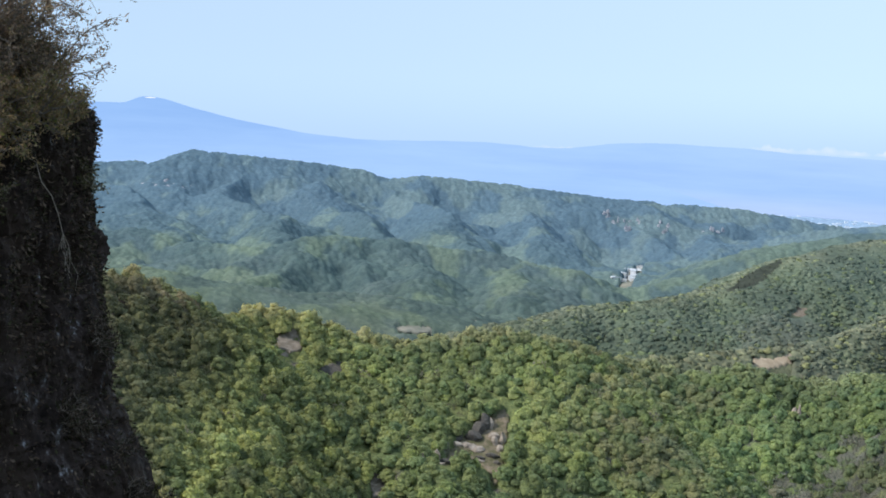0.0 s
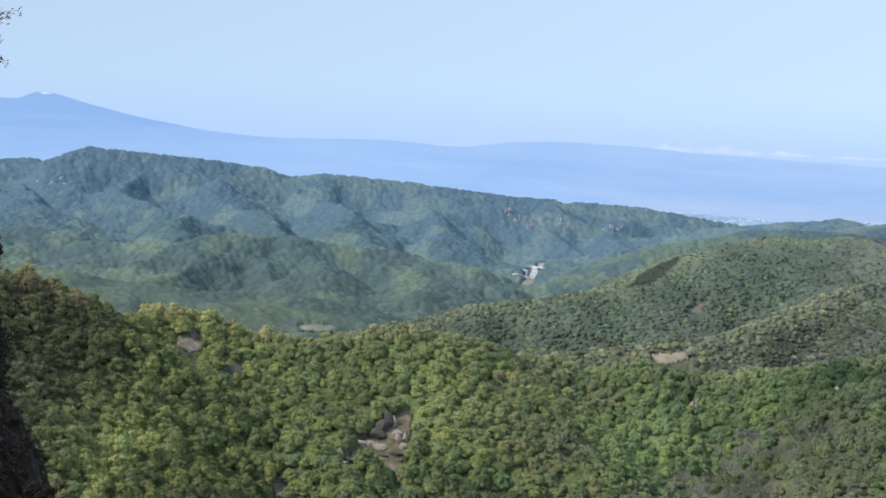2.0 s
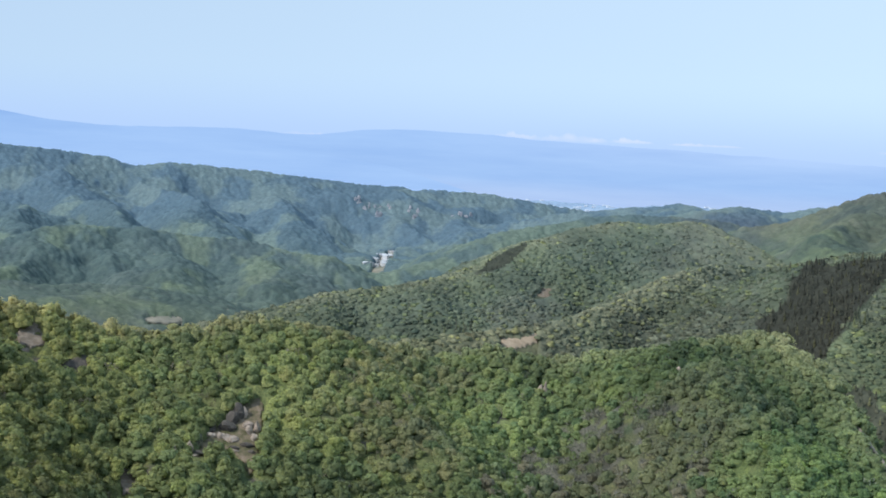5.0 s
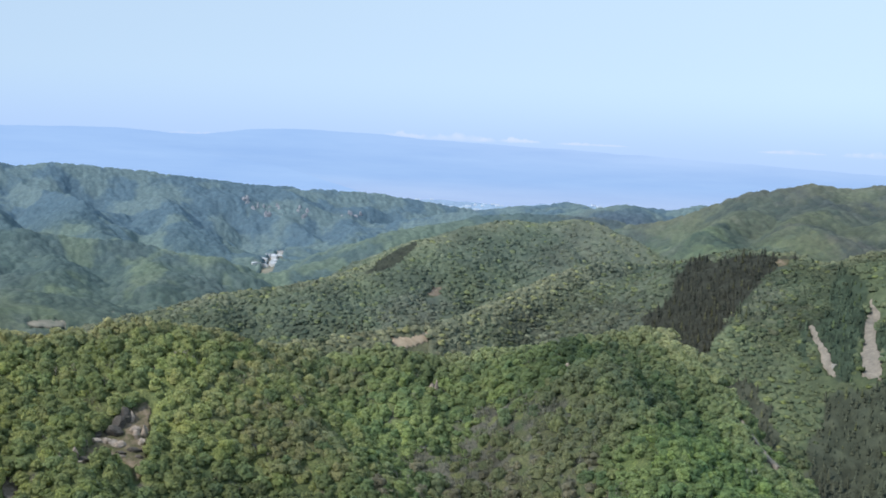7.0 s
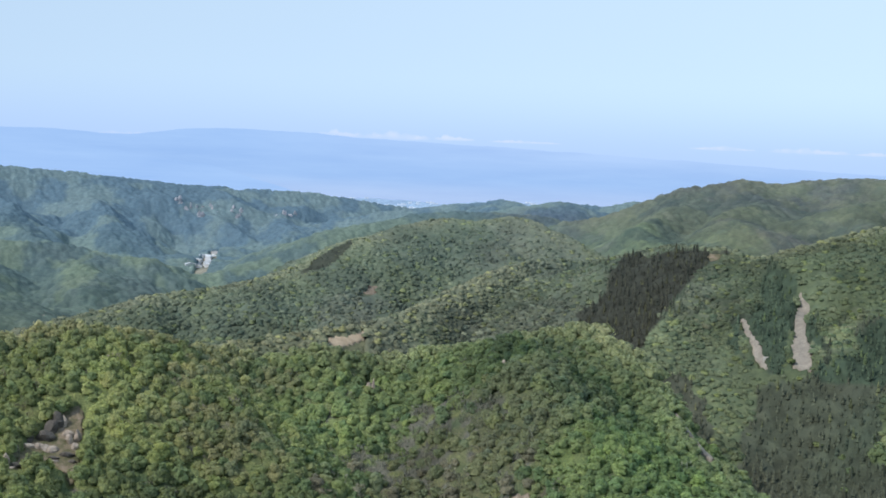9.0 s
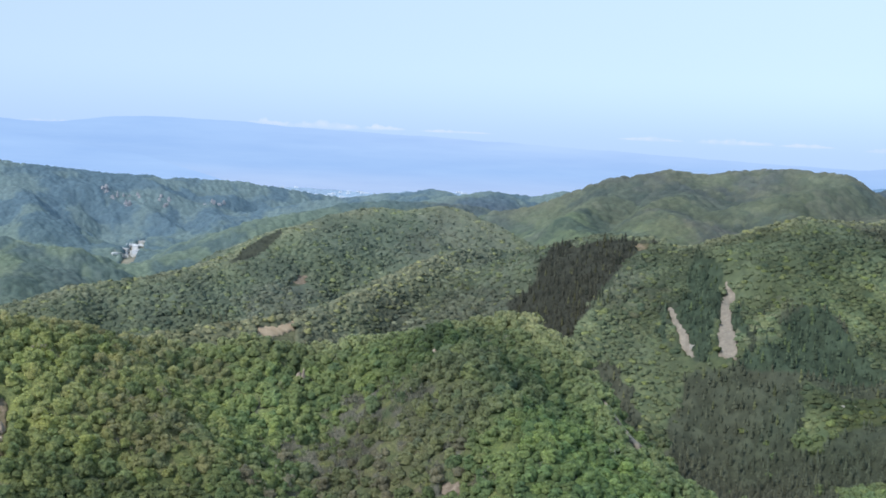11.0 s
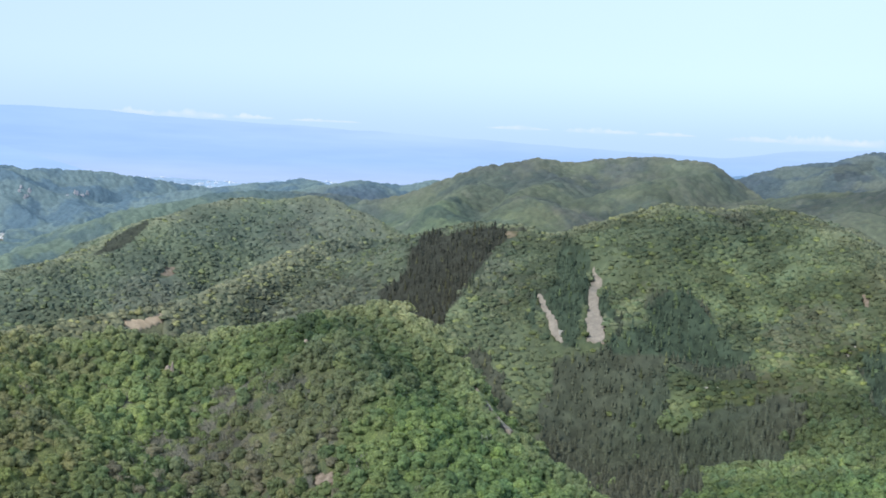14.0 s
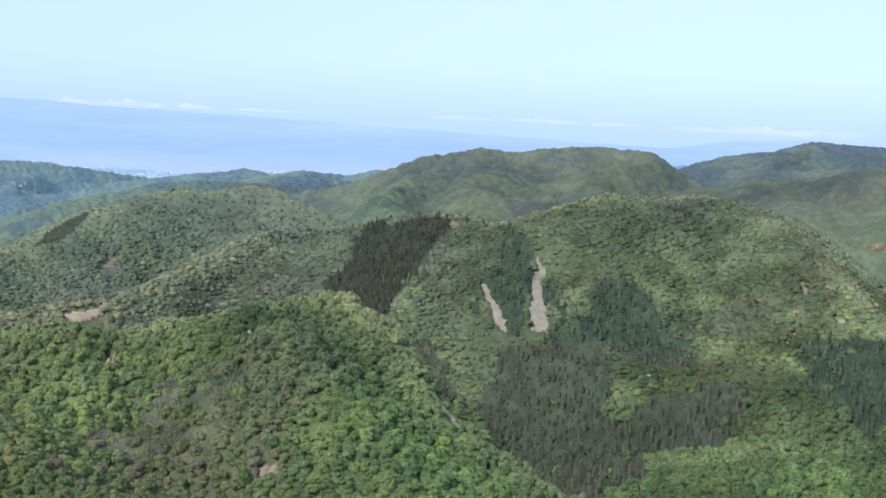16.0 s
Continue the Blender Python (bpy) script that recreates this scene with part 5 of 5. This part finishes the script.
RIM_BUSHES = [
    (28.6, 0.45, (-0.3, -0.3, 0.9), 1.0, RIM_LEAVES, 4600, BUSH),
    (28.3, 0.3, (-0.05, -0.6, 0.6), 1.4, RIM_LEAVES, 4600, BUSH),
    (27.7, 0.4, (0.1, -0.6, 0.5), 1.6, RIM_LEAVES, 4600, BUSH),
    (27.0, 0.3, (0.15, -0.6, 0.4), 1.7, RIM_LEAVES, 4600, BUSH),
    (26.3, 0.3, (0.2, -0.6, 0.3), 1.8, RIM_LEAVES, 4600, BUSH),
    (25.5, 0.1, (0.3, -0.6, 0.3), 1.8, RIM_LEAVES, 4600, BUSH),
]
FACE_BUSHES = [
    (28.7, 0.0, (0.0, -0.3, 0.2), 0.6, GREENS, 1800, CLING),
    (29.1, -0.9, (0.1, -0.3, 0.1), 0.7, GREENS, 1500, CLING),
    (28.9, -4.6, (0.3, -0.4, 0.1), 1.0, DRY, 2400, DRIED),
    (29.0, -7.0, (0.3, -0.4, 0.1), 1.1, DRY, 2400, DRIED),
    (29.0, -8.4, (0.3, -0.4, 0.1), 1.1, DRY, 2400, DRIED),
    (27.6, -6.2, (0.5, -0.5, 0.0), 1.0, DRY, 2000, DRIED),
    (25.2, -1.4, (0.6, -0.5, 0.1), 1.2, GREENS, 2000, CLING),
]
for k, (a, h, lean, reach, mat, leaves, label) in enumerate(RIM_SHRUBS + RIM_BUSHES + FACE_BUSHES):
    p, n_ = on_cliff(a, h)
    shrub(300 + k, p - n_ * 0.15, lean, reach, mat, leaves, label)

# the bleached root that hangs down the face
branch = new("dead_branch")
tagged(branch, "bleached dead branch hanging down the cliff face", "branch")
path_ = [(26.9, -0.55), (27.2, -0.85), (27.35, -1.15), (27.75, -1.5), (28.0, -1.8), (28.05, -2.15), (28.25, -2.5), (28.3, -2.8)]
pts = [on_cliff(a, h)[0] + on_cliff(a, h)[1] * 0.22 for a, h in path_]
bm = bmesh.new()
tube(bm, pts, [0.006, 0.010, 0.012, 0.011, 0.011, 0.010, 0.009, 0.008], 5)
part("limb", from_bm("limb", bm, DEADWOOD), branch)
rng = random.Random(9)
for k in range(7):
    d = Vector((rng.gauss(0.05, 0.14), rng.gauss(0, 0.14), -0.85))
    q = pts[5 + k % 2]
    bm = bmesh.new()
    tube(bm, [q, q + d * 0.4, q + d * 0.75 + Vector((rng.gauss(0, 0.1), rng.gauss(0, 0.1), 0)), q + d * rng.uniform(0.9, 1.2)], [0.008, 0.007, 0.005, 0.003], 4)
    part("twig", from_bm("twig", bm, DEADWOOD), branch)


# pale crags in the woods of the long ridge, fields and clearings of the valley
# pinkish rock with the distance haze put into its cool grey
HAZY_ROCK, nt, b = material("hazed_pinkish_rock", (0.30, 0.28, 0.30), 0.9)
nt.links.new(noise_ramp(nt, 0.05, [(0.3, (0.17, 0.19, 0.22)), (0.5, (0.27, 0.285, 0.33)), (0.72, (0.42, 0.41, 0.45))], 8, 0.7), b.inputs["Base Color"])
relief(nt, b, 0.1, 5, 0.8, 6)
FIELD, nt, b = material("dry_field", (0.38, 0.36, 0.28), 0.95)
nt.links.new(noise_ramp(nt, 0.05, [(0.3, (0.11, 0.14, 0.11)), (0.5, (0.19, 0.185, 0.155)), (0.7, (0.27, 0.25, 0.21))], 6), b.inputs["Base Color"])
drape("field", BARE["fields"], FIELD, "pale fallow field raised over the valley floor to show from the camera", "field", 3.0, 2.4, 31, 4.0)
drape("field", [(34, 1721), (66, 1807), (69, 1780), (45, 1717)], FIELD, "pale fallow field raised over the valley floor to show from the camera", "field", 3.0, 6.5, 32, 4.0)


def crag(places, size, mat, label, seed):
    """Broken faces of rock standing out of the trees."""
    root = new("crag")
    r_ = random.Random(seed)
    for k, (qx, qy) in enumerate(places):
        bm = bmesh.new()
        w, h = size[0] * r_.uniform(0.6, 1.3), size[1] * r_.uniform(0.6, 1.3)
        boulder(bm, seed + k, (qx, qy, float(ground_height(qx, qy)) + h * 0.45), (w, w * 0.7, h))
        part("boulder", from_bm("boulder", bm, mat), root)
    return tagged(root, label, "rock")


FAR_CRAGS = [(407, 3117), (425, 3099), (448, 3122), (471, 3132), (484, 3100), (450, 3067), (541, 3123), (553, 3100), (666, 3142), (691, 3155)]
r_ = random.Random(31)
for k, (qx, qy) in enumerate(FAR_CRAGS):
    crag([(qx + r_.gauss(0, 7), qy + r_.gauss(0, 9)) for _ in range(4)], (5.5, 13), HAZY_ROCK, "pinkish grey crag in the woods of the long ridge", 400 + 10 * k)
SMALL_CRAGS = [(189, 650, 2.2, 6.5), (249, 610, 1.8, 5.5), (307, 618, 1.6, 4.5)]
for k, (qx, qy, w, h) in enumerate(SMALL_CRAGS):
    crag([(qx, qy), (qx + w * 0.7, qy - w)], (w, h), PALE_ROCK, "small pale crag standing out of the wood", 600 + 10 * k)
# these patches are raised to treetop height to fit the camera's view
drape("clearing", [(-750, 2965), (-685, 2954), (-592, 2990), (-587, 2961), (-663, 2913), (-733, 2937)], HAZY_ROCK, "logged pinkish strip on the flank of the long ridge", "clearing", 5.0, 8.0, 80, 14.0)
for k, (qx, qy, rx, ry) in enumerate([(-95, 1955, 9, 12), (-63, 2130, 6, 14), (-50, 2094, 5, 8), (-252, 1972, 4, 10), (-130, 2143, 5, 12), (-385, 2168, 5, 9)]):
    drape("earth_scar", blob(qx, qy, rx, ry, 8, 90 + k), FIELD, "small pale earth scar in the valley woods", "clearing", 1.5, 7.0, 100 + k, 5.0)
ROAD, nt, b = material("road_surface", (0.36, 0.35, 0.33), 0.9)
nt.links.new(noise_ramp(nt, 0.4, [(0.3, (0.22, 0.21, 0.195)), (0.7, (0.34, 0.325, 0.30))], 5), b.inputs["Base Color"])
drape("road", BARE["road_bend"], ROAD, "short pale stretch of forest road showing between trees", "road", 0.8, 1.0, 71, 0.6)
drape("road", BARE["road_upper"], ROAD, "short pale stretch of forest road showing between trees", "road", 0.8, 1.0, 72, 0.6)
drape("road", BARE["road_low"], ROAD, "short pale stretch of forest road showing between trees", "road", 0.8, 1.0, 73, 0.6)
drape("clearing", BARE["terrace"], EARTH, "bare terrace of brown earth on the far slope", "clearing", 2.0, 1.2, 74, 3.0)


# houses of the village
def plaster(name, colour):
    m, nt, b = material(name, colour, 0.8)
    nt.links.new(noise_ramp(nt, 0.6, [(0.3, tuple(c * 0.85 for c in colour)), (0.7, tuple(min(c * 1.08, 0.95) for c in colour))], 4), b.inputs["Base Color"])
    return m


WALLS = [plaster("white_wall", (0.60, 0.61, 0.63)), plaster("cream_wall", (0.52, 0.50, 0.47))]
ROOFS = [plaster("grey_roof", (0.34, 0.37, 0.42)), plaster("pale_metal_roof", (0.55, 0.58, 0.63)), plaster("brown_roof", (0.34, 0.28, 0.26))]
GLASS, nt, b = material("window_glass", (0.05, 0.07, 0.09), 0.1, 0.5)


def house(w, d, h, rise, wall, roof, label):
    """A gabled house with its windows; the foot is at its own zero."""
    root = new("house")
    bm = bmesh.new()
    prof = [(-w / 2, -2), (w / 2, -2), (w / 2, h), (0, h + rise), (-w / 2, h)]
    a = [bm.verts.new((px, -d / 2, pz)) for px, pz in prof]
    b_ = [bm.verts.new((px, d / 2, pz)) for px, pz in prof]
    bm.faces.new(a)
    bm.faces.new(b_[::-1])
    for k in range(5):
        bm.faces.new((a[k], b_[k], b_[(k + 1) % 5], a[(k + 1) % 5]))
    bmesh.ops.recalc_face_normals(bm, faces=bm.faces)
    part("wall", from_bm("wall", bm, wall), root)
    bm = bmesh.new()
    e = 0.7
    for s in (-1, 1):
        q = [(0, h + rise + 0.05), (s * (w / 2 + e), h - rise * e / (w / 2) + 0.05)]
        v = [bm.verts.new((px, sy * (d / 2 + e), pz + dz)) for dz in (0.0, 0.3) for px, pz in q for sy in (-1, 1)]
        for f in ((0, 1, 3, 2), (4, 5, 7, 6), (0, 1, 5, 4), (2, 3, 7, 6), (0, 2, 6, 4), (1, 3, 7, 5)):
            bm.faces.new([v[i] for i in f])
    bmesh.ops.recalc_face_normals(bm, faces=bm.faces)
    part("roof", from_bm("roof", bm, roof), root)
    for k in range(int(w // 4)):
        bm = bmesh.new()
        bmesh.ops.create_cube(bm, size=1, matrix=Matrix.Translation((-w / 2 + 2 + 4 * k, -d / 2 - 0.04, h * 0.55)) @ Matrix.Diagonal((1.8, 0.12, 1.4, 1)))
        part("window", from_bm("window", bm, GLASS), root)
    return tagged(root, label, "house", "houses of the village")


KINDS = [house(13, 9, 6, 2.2, WALLS[0], ROOFS[0], "white house with a grey gabled roof in the valley village"),
         house(22, 12, 7, 1.8, WALLS[0], ROOFS[1], "long white building with a pale metal roof in the village"),
         house(11, 8, 5, 2.4, WALLS[1], ROOFS[2], "cream house with a brown roof in the valley village")]
rng = random.Random(21)
spots = []
for k in range(200):
    u = rng.random()
    hx, hy = 372 + 76 * u + rng.gauss(0, 13), 2560 + 280 * u + rng.gauss(0, 16)
    if all(math.hypot(hx - p[0], hy - p[1]) > 19 for p in spots) and len(spots) < 30:
        spots.append((hx, hy))
for k, (hx, hy) in enumerate(spots):
    m = pose(hx, hy, float(ground_height(hx, hy)) + 1.0, 0, 0, rng.choice((0, 15, -20, 70)))
    src = KINDS[(0, 1, 0, 2, 1)[k % 5]]
    if k in (0, 1, 3):
        src.matrix_basis = m
    else:
        copy_thing(src, m)
drape("village_ground", BARE["village_ground"], FIELD, "pale yards and lanes between the village houses", "ground", 5.0, 1.2, 33, 6.0, kind="structure")

# the town on the plain, a scatter of pale roofs
rng_ = np.random.default_rng(12)
vs, fs = [], []
for k in range(230):
    b_deg = rng_.choice((rng_.normal(17.5, 1.5), rng_.normal(24.2, 0.9), rng_.uniform(13, 31)))
    d_ = rng_.uniform(3800, 4700)
    tx, ty = d_ * math.sin(radians(b_deg)), d_ * math.cos(radians(b_deg))
    w_, l_, h_ = rng_.uniform(8, 26), rng_.uniform(8, 16), rng_.uniform(4, 9)
    g_ = float(ground_height(tx, ty)) - 1
    i = len(vs)
    vs += [(tx + sx * w_ / 2, ty + sy * l_ / 2, g_ + sz * h_) for sz in (0, 1) for sx, sy in ((-1, -1), (1, -1), (1, 1), (-1, 1))]
    fs += [(i, i + 1, i + 5, i + 4), (i + 1, i + 2, i + 6, i + 5), (i + 2, i + 3, i + 7, i + 6), (i + 3, i, i + 4, i + 7), (i + 4, i + 5, i + 6, i + 7)]
tagged(new("town_roofs", mesh_of("town_roofs", np.array(vs), np.array(fs), plaster("town_wall", (0.62, 0.68, 0.76)))), "pale buildings of a distant town on the plain", "town", kind="stuff")

# concrete in the woods: check dams under the screes, a road's retaining wall
CONCRETE = plaster("pale_concrete", (0.36, 0.35, 0.33))


def slab(name, at_, size, turn, label, category):
    bm = bmesh.new()
    bmesh.ops.create_cube(bm, size=1, matrix=Matrix.Diagonal((*size, 1)))
    bmesh.ops.bevel(bm, geom=bm.edges[:], offset=0.12, segments=1, affect="EDGES")
    o = tagged(new(name, from_bm(name, bm, CONCRETE)), label, category)
    o.matrix_world = pose(at_[0], at_[1], float(ground_height(*at_)) + size[2] * 0.3, 0, 0, turn)
    return o


slab("check_dam", (531, 782), (5, 1.2, 4.5), -34, "pale concrete check dam below the narrow scree", "dam")
slab("check_dam", (560, 766), (4.5, 1.2, 4), -36, "pale concrete check dam below the wide scree", "dam")
slab("retaining_wall", (582, 665), (16, 0.8, 4.4), -26, "pale concrete retaining wall of a road among trees", "wall")
